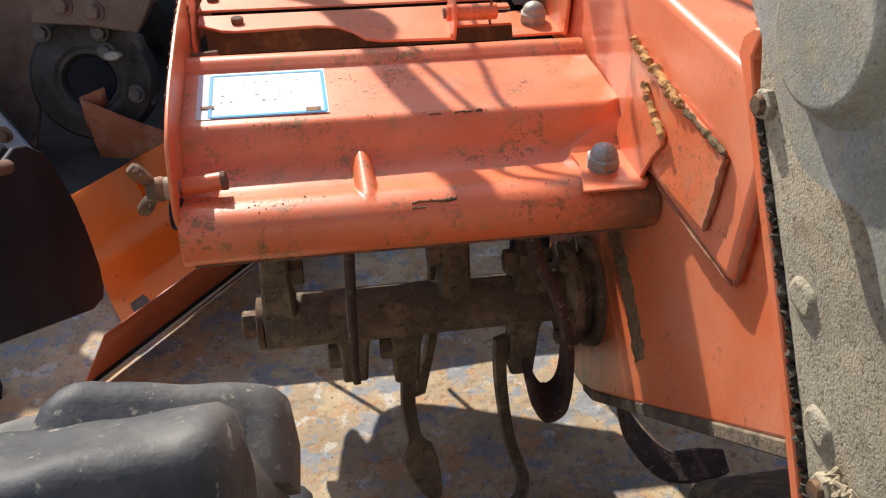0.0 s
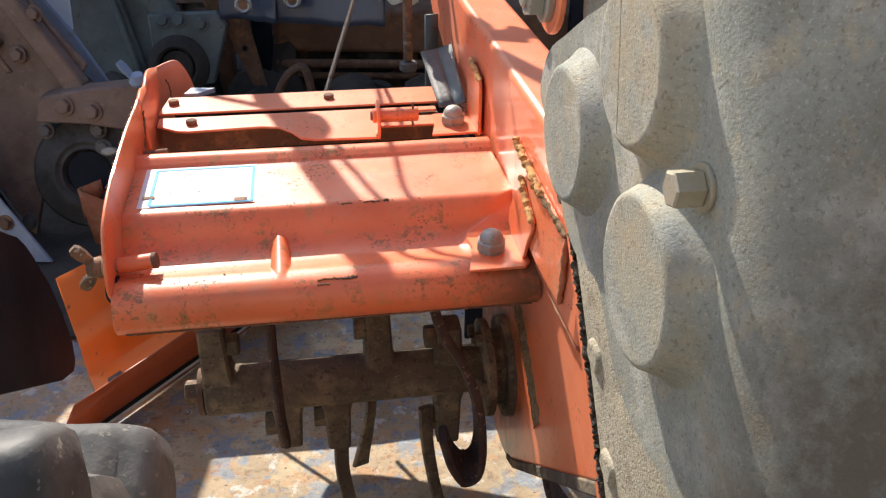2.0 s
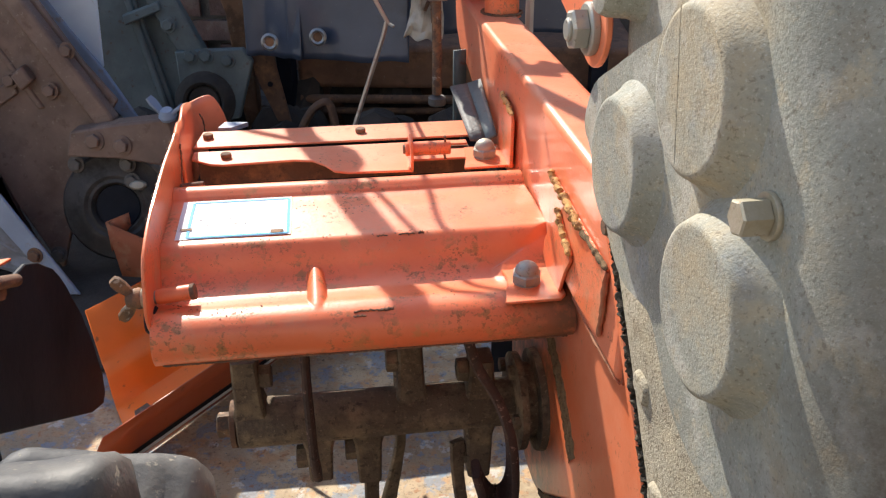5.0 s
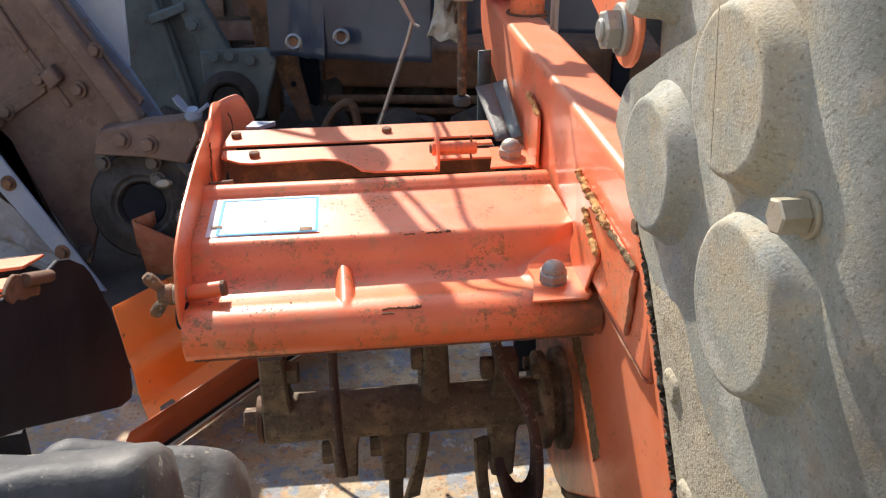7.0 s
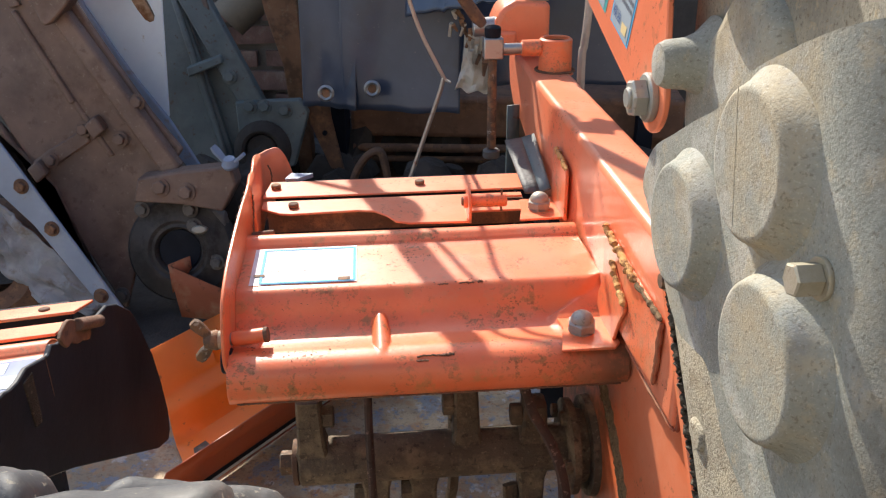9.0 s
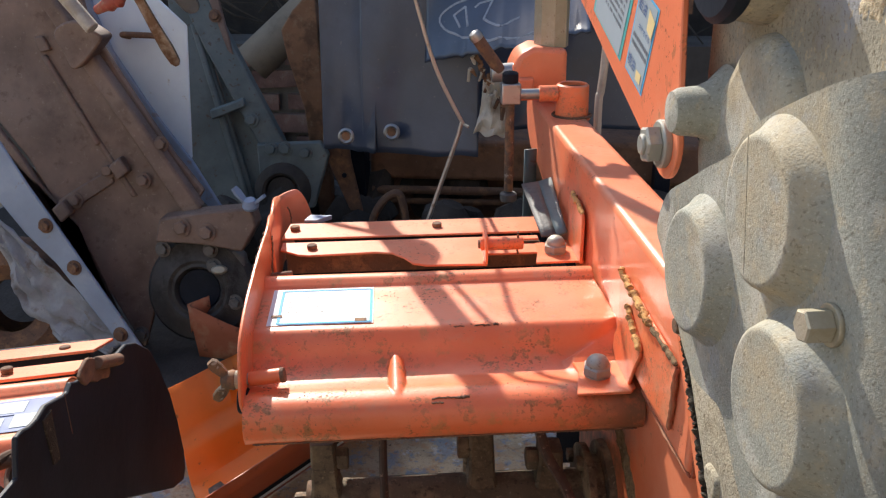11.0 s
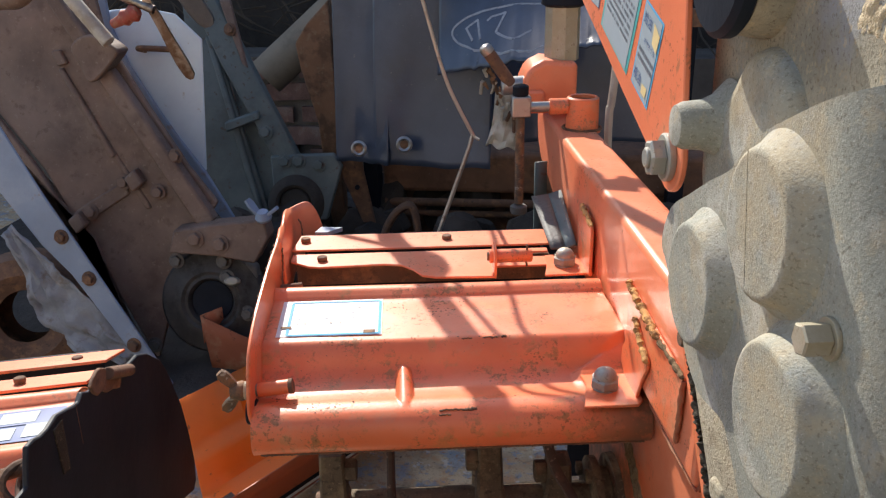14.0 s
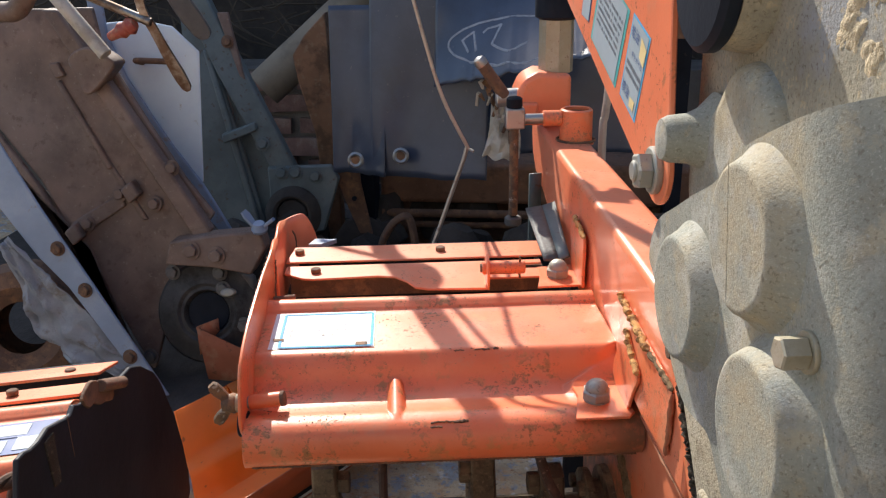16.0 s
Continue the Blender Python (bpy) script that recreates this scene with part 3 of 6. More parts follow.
def lobe(i, t):
    x, y, top = LOBE[int(i)]
    return (x + 0.004 * math.sin(math.pi * t), y + 0.004 * t * t, 0.400 + t * (top - 0.400))


sheet(part("side_plate_lobe", grid_surface(lobe, range(len(LOBE)), np.linspace(0, 1, 10)), M["orange_clean"], tiller, "rounded bent-in lobe of the side plate"), 0.0032)
part("paint_chip", bead([(-0.1735, 0.365, 0.474), (-0.171, 0.370, 0.464), (-0.171, 0.372, 0.450)], 0.0009, 21, 0.8), M["rust"], tiller, "bare rusty scratch")
part("paint_chip", bead([(-0.1715, 0.215, 0.494), (-0.1710, 0.205, 0.475), (-0.1712, 0.190, 0.455)], 0.0010, 22, 0.8), M["rust"], tiller, "bare rusty scratch")
for i in range(9):
    y = 0.055 + i * 0.017
    part("paint_chip", bead([(-0.1765, y, np.interp(y, [0.05, 0.095, 0.15, 0.21], [0.4870, 0.4945, 0.501, 0.505])), (-0.1763, y + 0.006, np.interp(y + 0.006, [0.05, 0.095, 0.15, 0.21], [0.4870, 0.4945, 0.501, 0.505]))], 0.0006, 40 + i, 1.5), M["rust"], tiller)
part("lobe_sticker", prism([(-0.152, 0.343), (-0.137, 0.342), (-0.120, 0.358), (-0.146, 0.362)], "z", 0.4590, 0.4640), M["skyblue"], tiller, "pale blue packing piece")
stud = part("stud", rod((-0.1930, 0.027, 0.4335), (-0.172, 0.027, 0.4335), 0.0052, 16), M["zinc"], tiller)
part("spacer", rod((-0.172, 0.027, 0.4335), (-0.1425, 0.027, 0.4365), 0.0064, 20), M["orange"], tiller, "short orange spacer tube")
part("spacer_end", rod((-0.1455, 0.027, 0.4360), (-0.1415, 0.027, 0.4366), 0.0067, 16), M["rust"], tiller)
part("stud_end", rod((-0.172, 0.190, 0.4580), (-0.150, 0.190, 0.4600), 0.0040, 12), M["rust"], tiller)


def wing_nut(o, r, material, parent, tilt=0.4):
    bm = lathe([(r * 1.05, 0), (r * 1.15, r * 0.3), (r * 0.85, r * 1.5), (r * 0.5, r * 1.6)], o, (-1, 0, 0), 16)
    for sgn in (1, -1):
        c, s = math.cos(tilt) * sgn, math.sin(tilt) * sgn
        d = Vector((0, -s, c))
        pts = [Vector(o) + Vector((-r * 0.5, 0, 0)) + d * r * k + Vector((-r * 0.75 * k, 0, 0)) for k in (0.6, 1.1, 1.7, 2.3, 2.6)]
        blade(pts, [r * 0.9, r * 1.1, r * 1.35, r * 1.3, r * 0.8], r * 0.7, [(0.7, 0.2, 0.7 * sgn)] * 5, bm)
    return part("wing_nut", bm, material, parent, "rust-stained wing nut")


wing_nut((-0.1835, 0.027, 0.4335), 0.0078, M["rustzinc"], tiller, 0.15)
part("washer", rod((-0.184, 0.027, 0.4335), (-0.177, 0.027, 0.4335), 0.0080, 20), M["cast"], tiller)
part("end_cap", rod((-0.181, 0.018, 0.418), (-0.172, 0.018, 0.418), 0.011, 18), M["dark"], tiller, "black end cap below the stud")

# brackets and dome nuts that tie the hood to the beam
front_base = prism([(0.104, -0.012), (0.150, -0.012), (0.156, -0.004), (0.156, 0.076), (0.134, 0.072), (0.110, 0.048), (0.113, 0.026)], "z", 0.4268, 0.4294)
soft(part("hood_bracket", front_base, M["orange"], tiller, "bent orange bracket foot"), 0.0008, 1)
tab = prism([(0.000, 0.4285), (0.055, 0.429), (0.053, 0.450), (0.022, 0.494), (-0.0235, 0.476), (-0.0237, 0.468), (-0.012, 0.452)], "x", 0.1500, 0.1530)
soft(part("bracket_tab", tab, M["orange"], tiller, "upright bracket tab against the beam"), 0.0008, 1)
part("dome_nut", dome_nut((0.128, 0.019, 0.4294), (0, 0, 1), 0.0120, 0.0190), M["zinc"], tiller, "zinc dome nut")
rear_base = prism([(0.104, 0.205), (0.156, 0.206), (0.156, 0.268), (0.112, 0.262), (0.110, 0.232)], "z", 0.4552, 0.4578)
soft(part("hood_bracket", rear_base, M["orange"], tiller), 0.0008, 1)
tab = prism([(0.199, 0.4565), (0.262, 0.4565), (0.266, 0.510), (0.262, 0.516), (0.203, 0.511), (0.199, 0.505)], "x", 0.1495, 0.1530)
soft(part("bracket_tab", tab, M["orange"], tiller), 0.0008, 1)
part("dome_nut", dome_nut((0.130, 0.234, 0.4578), (0, 0, 1), 0.0120, 0.0190), M["zinc"], tiller, "zinc dome nut")

# box beam and inclined chain case
beam_side = [(-0.13, 0.430), (0.36, 0.430), (0.42, 0.447), (0.525, 0.470), (0.588, 0.479), (0.620, 0.500), (0.632, 0.528), (0.632, 0.5535), (-0.13, 0.5535)]
beam = part("beam", prism(beam_side, "x", 0.157, 0.209), M["orange_clean"], tiller, "orange box-section beam")
soft(beam, 0.0065, 4)
case_outline = [(-0.118, 0.577), (-0.150, 0.539), (-0.258, 0.404), (-0.228, 0.396), (0.052, 0.156)] + [(0.118 + 0.110 * math.cos(a), 0.238 + 0.110 * math.sin(a)) for a in np.linspace(radians(-127), radians(50), 14)] + [(0.10, 0.40), (0.06, 0.548), (-0.09, 0.548)]
soft(part("chain_case", prism(case_outline, "x", 0.166, 0.225), M["casepaint"], tiller, "orange inclined chain case, dusty at the bottom"), 0.004, 3)
soft(part("case_rim", prism([(-0.240, 0.407), (0.052, 0.1575), (0.076, 0.144), (0.073, 0.137), (0.048, 0.148), (-0.248, 0.399)], "x", 0.1650, 0.226), M["soil"], tiller, "soil-caked lower rim of the chain case"), 0.0015, 2)
MUD = [(0.071, 0.338), (0.045, 0.326), (0.020, 0.310), (-0.005, 0.290), (-0.026, 0.270)]


def mud(s, t):
    y, z = (np.interp(s * 4, range(5), [p[j] for p in MUD]) for j in (0, 1))
    wob = 1 + 0.5 * noise.noise((s * 14, 2.0, 0.0))
    edge_ = 1 - abs(t) ** 3
    return (0.1665 - 0.0036 * edge_ * (0.7 + 0.6 * noise.noise((s * 34, t * 7, 4.0))), y - 0.0090 * t * wob, z + 0.0110 * t * wob)


part("dried_mud", grid_surface(mud, np.linspace(0, 1, 60), np.linspace(-1, 1, 14)), M["mudcake"], tiller, "strip of dried mud")

# gusset plates and flaking weld seams
gus = prism([(0.056, 0.511), (-0.038, 0.505), (-0.097, 0.503), (-0.093, 0.446), (-0.030, 0.4417), (0.055, 0.447)], "x", 0.1535, 0.1565)
soft(part("gusset", gus, M["orange"], tiller, "diamond-shaped gusset plate"), 0.0006, 1)
part("weld_seam", bead([(0.1535, 0.056, 0.511), (0.1525, 0.040, 0.510), (0.153, 0.020, 0.508)], 0.0030, 5, 0.7), M["weld"], tiller, "flaking weld seam")
part("weld_seam", bead([(0.153, 0.016, 0.508), (0.1525, -0.012, 0.505), (0.153, -0.038, 0.504)], 0.0032, 15, 0.7), M["weld"], tiller, "flaking weld seam")
part("weld_seam", bead([(0.153, -0.040, 0.503), (0.154, -0.070, 0.5025), (0.154, -0.098, 0.503)], 0.0024, 16), M["mudcake"], tiller, "dirty weld seam")
part("weld_seam", bead([(0.1505, 0.022, 0.494), (0.1495, 0.004, 0.486), (0.1500, -0.0235, 0.4745)], 0.0027, 6, 0.7), M["weld"], tiller, "flaking weld seam")
part("weld_seam", bead([(0.1545, -0.098, 0.502), (0.154, -0.097, 0.475), (0.1545, -0.093, 0.446)], 0.0024, 8), M["orange_dull"], tiller)
# fillets round the end of the beam on the chain case
part("weld_seam", bead([(0.1605, -0.008, 0.4295), (0.160, -0.070, 0.4285), (0.1605, -0.128, 0.4290)], 0.0020, 7), M["orange_dull"], tiller, "painted weld fillet")
part("weld_seam", bead([(0.1620, -0.131, 0.430), (0.162, -0.132, 0.470), (0.1620, -0.131, 0.530)], 0.0022, 17), M["orange_dull"], tiller, "painted weld fillet")
part("weld_seam", bead([(0.1512, 0.262, 0.517), (0.151, 0.235, 0.515), (0.1512, 0.204, 0.5115)], 0.0028, 9, 0.7), M["weld"], tiller)

# beam end: sockets, post, link rod
sock = lathe([(0.0245, 0), (0.0215, 0.003), (0.021, 0.044), (0.0185, 0.046), (0.0165, 0.045), (0.0165, 0.012), (0.001, 0.012)], (0.1915, 0.470, 0.5495), (0, 0, 1), 28)
part("socket", sock, M["orange"], tiller, "open orange tube socket")
# Thin lining added to make the open bore dark brown.
part("socket_bore", lathe([(0.0163, 0.0), (0.0163, 0.0395), (0.0160, 0.0395), (0.0160, 0.001)], (0.1915, 0.470, 0.5510), (0, 0, 1), 24, cap=False), M["rust"], tiller, "dark brown lining inside the socket")
part("socket_seam", bead([(0.1915 + 0.0245 * math.cos(a), 0.470 + 0.0245 * math.sin(a), 0.5545) for a in np.linspace(2.2, 6.6, 24)], 0.0016, 51, 0.8), M["rust"], tiller, "dirty weld round the socket")
part("socket_boss", rod((0.172, 0.470, 0.583), (0.147, 0.470, 0.583), 0.0105, 18), M["orange"], tiller)
part("link_bolt", rod((0.150, 0.470, 0.583), (0.118, 0.470, 0.583), 0.0068, 16), M["steel"], tiller)
soft(part("link_block", box(0.098, 0.123, 0.460, 0.481, 0.571, 0.598), M["steel"], tiller, "bare metal link block"), 0.002, 2)
part("link_cap", lathe([(0.0095, 0), (0.0105, 0.002), (0.0105, 0.012), (0.008, 0.014), (0.004, 0.015)], (0.110, 0.470, 0.598), (0, 0, 1), 18), M["dark"], tiller, "dark bolt head")
part("link_rod", rod((0.110, 0.470, 0.572), (0.110, 0.470, 0.452), 0.0060, 16), M["rustzinc"], tiller, "faded rusty link rod")
part("link_nut", lathe([(0.010, 0), (0.0115, 0.002), (0.0115, 0.010), (0.009, 0.012)], (0.110, 0.470, 0.438), (0, 0, 1), 18), M["greycast"], tiller)
blk = prism([(0.122, 0.560), (0.196, 0.560), (0.196, 0.630), (0.150, 0.634), (0.130, 0.624), (0.122, 0.606)], "y", 0.53, 0.60)
soft(part("clamp_block", blk, M["orange_clean"], tiller, "bright orange clamp block"), 0.008, 4)
soft(part("clamp_lip", prism([(0.120, 0.572), (0.150, 0.572), (0.150, 0.594), (0.120, 0.594)], "y", 0.522, 0.54), M["orange_clean"], tiller, "folded lip of the clamp"), 0.004, 2)
part("post", lathe([(0.024, 0), (0.024, 0.070), (0.021, 0.072)], (0.178, 0.562, 0.630), (0, 0, 1), 8), M["yellowzinc"], tiller, "worn steel post with flats")
part("post_collar", lathe([(0.024, 0), (0.031, 0.004), (0.031, 0.05), (0.026, 0.06)], (0.179, 0.562, 0.700), (0, 0, 1), 20), M["dark"], tiller, "black collar on the post")
part("lever_boss", rod((0.126, 0.550, 0.598), (0.094, 0.550, 0.596), 0.0125, 18), M["steel"], tiller)
part("lever", rod((0.106, 0.545, 0.600), (0.074, 0.538, 0.645), 0.0085, 16), M["rust"], tiller, "short handle with a bright tip")
part("lever_tip", lathe([(0.0088, 0), (0.0092, 0.006), (0.007, 0.011), (0.002, 0.013)], (0.0745, 0.5382, 0.644), (-0.032, -0.007, 0.045), 16), M["steel"], tiller)

# unseen handlebar column on the post, grip and control cables bent for their shadows
part("handle_column", pipe([(0.179, 0.562, 0.750), (0.175, 0.580, 0.860), (-0.004, 0.692, 0.950), (-0.004, 0.742, 1.200)], 0.012, 14), M["dark"], tiller, "unseen black handlebar column, kept for its shadow")
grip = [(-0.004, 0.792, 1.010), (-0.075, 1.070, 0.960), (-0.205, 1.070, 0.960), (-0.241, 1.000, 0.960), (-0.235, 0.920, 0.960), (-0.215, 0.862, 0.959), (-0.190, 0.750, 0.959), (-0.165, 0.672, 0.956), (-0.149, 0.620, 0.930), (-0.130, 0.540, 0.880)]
part("handle_grip", pipe(smooth_line(grip, 6), 0.0155, 14), M["dark"], tiller, "unseen black handlebar grip, bent to fit its shadow")
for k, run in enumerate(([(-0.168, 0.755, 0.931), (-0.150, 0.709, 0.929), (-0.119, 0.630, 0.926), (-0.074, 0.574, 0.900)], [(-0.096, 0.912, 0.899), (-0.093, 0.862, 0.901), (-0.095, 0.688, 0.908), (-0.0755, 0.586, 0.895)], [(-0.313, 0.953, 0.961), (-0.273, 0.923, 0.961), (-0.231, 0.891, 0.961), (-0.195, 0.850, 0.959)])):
    part("control_cable", pipe(smooth_line(run + ([(-0.004, 0.712, 1.050)] if k < 2 else []), 6), 0.0034 if k < 2 else 0.0048, 8), M["dark"], tiller, "unseen thin control cable, run to fit its shadow line")
part("grip_clamp", lathe([(0.004, -0.030), (0.018, -0.024), (0.025, -0.008), (0.025, 0.012), (0.016, 0.028), (0.004, 0.032)], (-0.197, 0.842, 0.959), (-0.2, 0.95, 0), 20), M["dark"], tiller, "unseen black clamp on the handlebar, shaped for its shadow")
# Unseen bar, added only for the shadow band on the beam.
part("shadow_bar", pipe([(0.050, 0.715, 0.954), (0.050, 0.675, 0.954), (-0.004, 0.692, 0.950)], 0.008, 10), M["dark"], tiller)

# under the slats, unseen: wavy-edged plate over a low rail, shading the deck
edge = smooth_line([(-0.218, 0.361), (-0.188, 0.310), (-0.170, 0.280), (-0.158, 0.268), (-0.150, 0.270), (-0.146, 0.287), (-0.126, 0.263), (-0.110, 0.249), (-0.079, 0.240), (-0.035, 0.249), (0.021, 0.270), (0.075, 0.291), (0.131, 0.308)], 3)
part("shade_guard", prism(edge + [(0.17, 0.36), (0.17, 0.375), (-0.205, 0.375)], "y", 0.498, 0.503), M["dark"], tiller, "unseen black plate, its wavy edge cut to shape the deck shadow")
part("shade_rail", box(-0.25, 0.20, 0.478, 0.50, 0.080, 0.177), M["dark"], tiller, "unseen low black rail, added to shade the deck")
# Unseen plate, placed to block sun from the deck strip near the case.
soft(part("shade_plate", box(0.185, 0.42, 0.436, 0.444, 0.030, 0.42), M["dark"], tiller, "unseen black plate, added to keep sun off the deck"), 0.002, 1)
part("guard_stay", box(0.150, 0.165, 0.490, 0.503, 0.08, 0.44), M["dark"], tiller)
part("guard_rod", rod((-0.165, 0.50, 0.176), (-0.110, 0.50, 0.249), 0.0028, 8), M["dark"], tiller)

# grey guard beside the beam
GUARD = (((0.120, 0.266, 0.464), (0.117, 0.400, 0.482)), ((0.137, 0.264, 0.464), (0.138, 0.400, 0.485)), ((0.148, 0.262, 0.470), (0.1545, 0.400, 0.490)))


def guard_strip(k, y1=1.0):
    (a0, a1), (b0, b1) = GUARD[k], GUARD[k + 1]
    return grid_surface(lambda s, t: tuple((Vector(a0).lerp(Vector(a1), s)).lerp(Vector(b0).lerp(Vector(b1), s), t)), np.linspace(0, y1, 6), np.linspace(0, 1, 4))


sheet(part("side_guard", guard_strip(0), M["greycast"], tiller, "bent grey guard strip"), 0.003)
sheet(part("side_guard", guard_strip(1), M["greygreen"], tiller, "paler face of the guard strip"), 0.003)
sheet(part("side_guard", grid_surface(lambda s, t: (0.1385 + 0.0175 * t, 0.52 + 0.004 * t, 0.36 + 0.135 * s), np.linspace(0, 1, 4), np.linspace(0, 1, 3)), M["greygreen"], tiller), 0.003)

# rotor shaft
SH = (0.10, 0.2425)
part("rotor_shaft", lathe([(0.0225, 0), (0.0245, 0.002), (0.0245, 0.278), (0.0245, 0.28)], (-0.135, *SH), (1, 0, 0), 28), M["soil"], tiller, "soil-caked rotor tube")
part("end_washer", lathe([(0.018, 0), (0.0235, 0.001), (0.0235, 0.006), (0.018, 0.007)], (-0.142, *SH), (1, 0, 0), 20), M["rust"], tiller, "rust-flaked end washer")
part("end_bolt", bolt((-0.141, *SH), (-1, 0, 0), 0.0125, 0.014), M["rustzinc"], tiller, "hexagonal end bolt")
part("shaft_flange", lathe([(0.046, 0), (0.050, 0.002), (0.050, 0.009), (0.040, 0.010), (0.038, 0.02), (0.052, 0.021), (0.053, 0.028)], (0.138, *SH), (1, 0, 0), 30), M["soil"], tiller, "caked shaft flange")
for a in range(5):
    part("flange_bolt", bolt((0.139, SH[0] + 0.041 * math.cos(a * 1.2566 + 0.5), SH[1] + 0.041 * math.sin(a * 1.2566 + 0.5)), (-1, 0, 0), 0.0075, 0.007), M["soil"], tiller)


def holder(x, ang, reach, material=M["soil"], bolt_side=-1, bolt_at=0.058):
    """A tine socket: a tapering lug out of the shaft at ang degrees (0: away, 90: up), with its clamp bolt."""
    d = Vector((0, math.cos(radians(ang)), math.sin(radians(ang))))
    o = Vector((x, *SH))
    t = Vector((0, -d.z, d.y))
    bm = bmesh.new()
    rings = []
    for h, a, b in ((0.012, 0.018, 0.017), (0.030, 0.0135, 0.0145), (reach * 0.72, 0.0125, 0.0135), (reach, 0.0115, 0.013)):
        rings.append([o + d * h + Vector((a * p, 0, 0)) + t * b * q for p, q in ((-1, -0.8), (-0.8, -1), (0.8, -1), (1, -0.8), (1, 0.8), (0.8, 1), (-0.8, 1), (-1, 0.8))])
    ring_mesh(bm, rings)
    lug = part("tine_holder", bm, material, tiller, "welded tine socket")
    p = o + d * bolt_at
    part("clamp_bolt", bolt(p + Vector((bolt_side * 0.012, 0, 0)), (bolt_side, 0, 0), 0.0118, 0.0120, 0.0), M["soil"], lug)
    return o + d * reach, d, t


def tine(pts, widths, sides, thick=0.0065, material="soil", label="curved tilling tine, rusty and caked"):
    sm = smooth_line(pts, 6)
    k = len(pts) - 1
    w = [np.interp(i / (len(sm) - 1) * k, range(k + 1), widths) for i in range(len(sm))]
    s = [tuple(np.interp(i / (len(sm) - 1) * k, range(k + 1), [q[j] for q in sides]) for j in range(3)) for i in range(len(sm))]
    return part("tine", blade(sm, w, thick, s), M[material], tiller, label)


holder(-0.121, 95, 0.085, bolt_side=1)
holder(-0.058, 265, 0.068, bolt_at=0.045)
holder(-0.009, 268, 0.078, bolt_at=0.042)
holder(0.036, 85, 0.080)
holder(0.104, 268, 0.084, bolt_at=0.060)
holder(0.105, 92, 0.060, bolt_at=0.045)
tine([(-0.128, 0.11, 0.31), (-0.126, 0.12, 0.36), (-0.13, 0.15, 0.40)], [0.024, 0.026, 0.022], [(0, 1, 0)] * 3)
tine([(-0.060, 0.035, 0.385), (-0.061, 0.030, 0.33), (-0.061, 0.036, 0.28), (-0.061, 0.042, 0.240), (-0.059, 0.050, 0.210)], [0.03, 0.032, 0.032, 0.028, 0.012], [(0, 1, 0.1)] * 5, 0.007, "tinerust")
tine([(-0.007, 0.092, 0.175), (-0.008, 0.090, 0.130), (-0.003, 0.086, 0.086), (-0.001, 0.082, 0.070), (0.004, 0.078, 0.050), (0.014, 0.072, 0.018), (0.020, 0.070, 0.005)], [0.016, 0.015, 0.015, 0.034, 0.036, 0.024, 0.008], [(1, 0.3, 0.3)] * 7)
tine([(0.046, 0.115, 0.31), (0.047, 0.13, 0.345), (0.05, 0.15, 0.39)], [0.024, 0.026, 0.02], [(0, 1, 0)] * 3)
tine([(0.029, 0.170, 0.28), (0.029, 0.170, 0.160), (0.025, 0.170, 0.120), (0.013, 0.170, 0.058)], [0.013, 0.013, 0.014, 0.022], [(1, 0.5, 0)] * 4, 0.006)
tine([(0.081, 0.090, 0.205), (0.082, 0.086, 0.160), (0.089, 0.080, 0.105), (0.098, 0.076, 0.062), (0.110, 0.068, 0.025), (0.106, 0.055, 0.010), (0.092, 0.045, 0.006)], [0.016, 0.014, 0.013, 0.013, 0.014, 0.014, 0.010], [(1, 0.4, 0.2)] * 7)
# the broad hooked tine that loops past the shaft
HOOK = [(0.080, 0.372), (0.090, 0.338), (0.109, 0.300), (0.1225, 0.256), (0.1265, 0.208), (0.1215, 0.180), (0.110, 0.174), (0.098, 0.192), (0.090, 0.220)]
tine([(u, 0.030, w) for u, w in HOOK], [0.016, 0.016, 0.014, 0.012, 0.020, 0.034, 0.040, 0.034, 0.026], [(0.100 - u, 0.12, 0.235 - w) for u, w in HOOK], 0.008, "tinerust", "broad hooked tine, flaked with rust")
# a tine beyond the chain case
tine([(0.21, 0.12, 0.17), (0.212, 0.10, 0.12), (0.225, 0.075, 0.07), (0.26, 0.05, 0.035), (0.30, 0.045, 0.032), (0.325, 0.04, 0.040)], [0.022, 0.026, 0.03, 0.034, 0.036, 0.024], [(0.2, 1, 0.2), (0.2, 1, 0.2), (0.2, 1, 0.5), (0, 1, 0.6), (0, 1, 0.6), (0, 1, 0.6)], 0.007, "tinerust")

# ---- the grey gearcase ----
FACE = 0.119
pad_top = [(-0.78, 0.86), (-0.60, 0.825), (-0.50, 0.803), (-0.42, 0.783), (-0.364, 0.764), (-0.335, 0.753), (-0.303, 0.739), (-0.267, 0.722), (-0.246, 0.709), (-0.232, 0.695), (-0.205, 0.681), (-0.178, 0.666), (-0.146, 0.647), (-0.134, 0.622)]
pad_low = [(-0.146, 0.612), (-0.163, 0.600), (-0.178, 0.590), (-0.193, 0.576), (-0.208, 0.568), (-0.222, 0.565), (-0.238, 0.567), (-0.256, 0.569), (-0.270, 0.560), (-0.290, 0.543), (-0.325, 0.534), (-0.362, 0.536), (-0.42, 0.512), (-0.50, 0.46), (-0.62, 0.38), (-0.78, 0.30)]


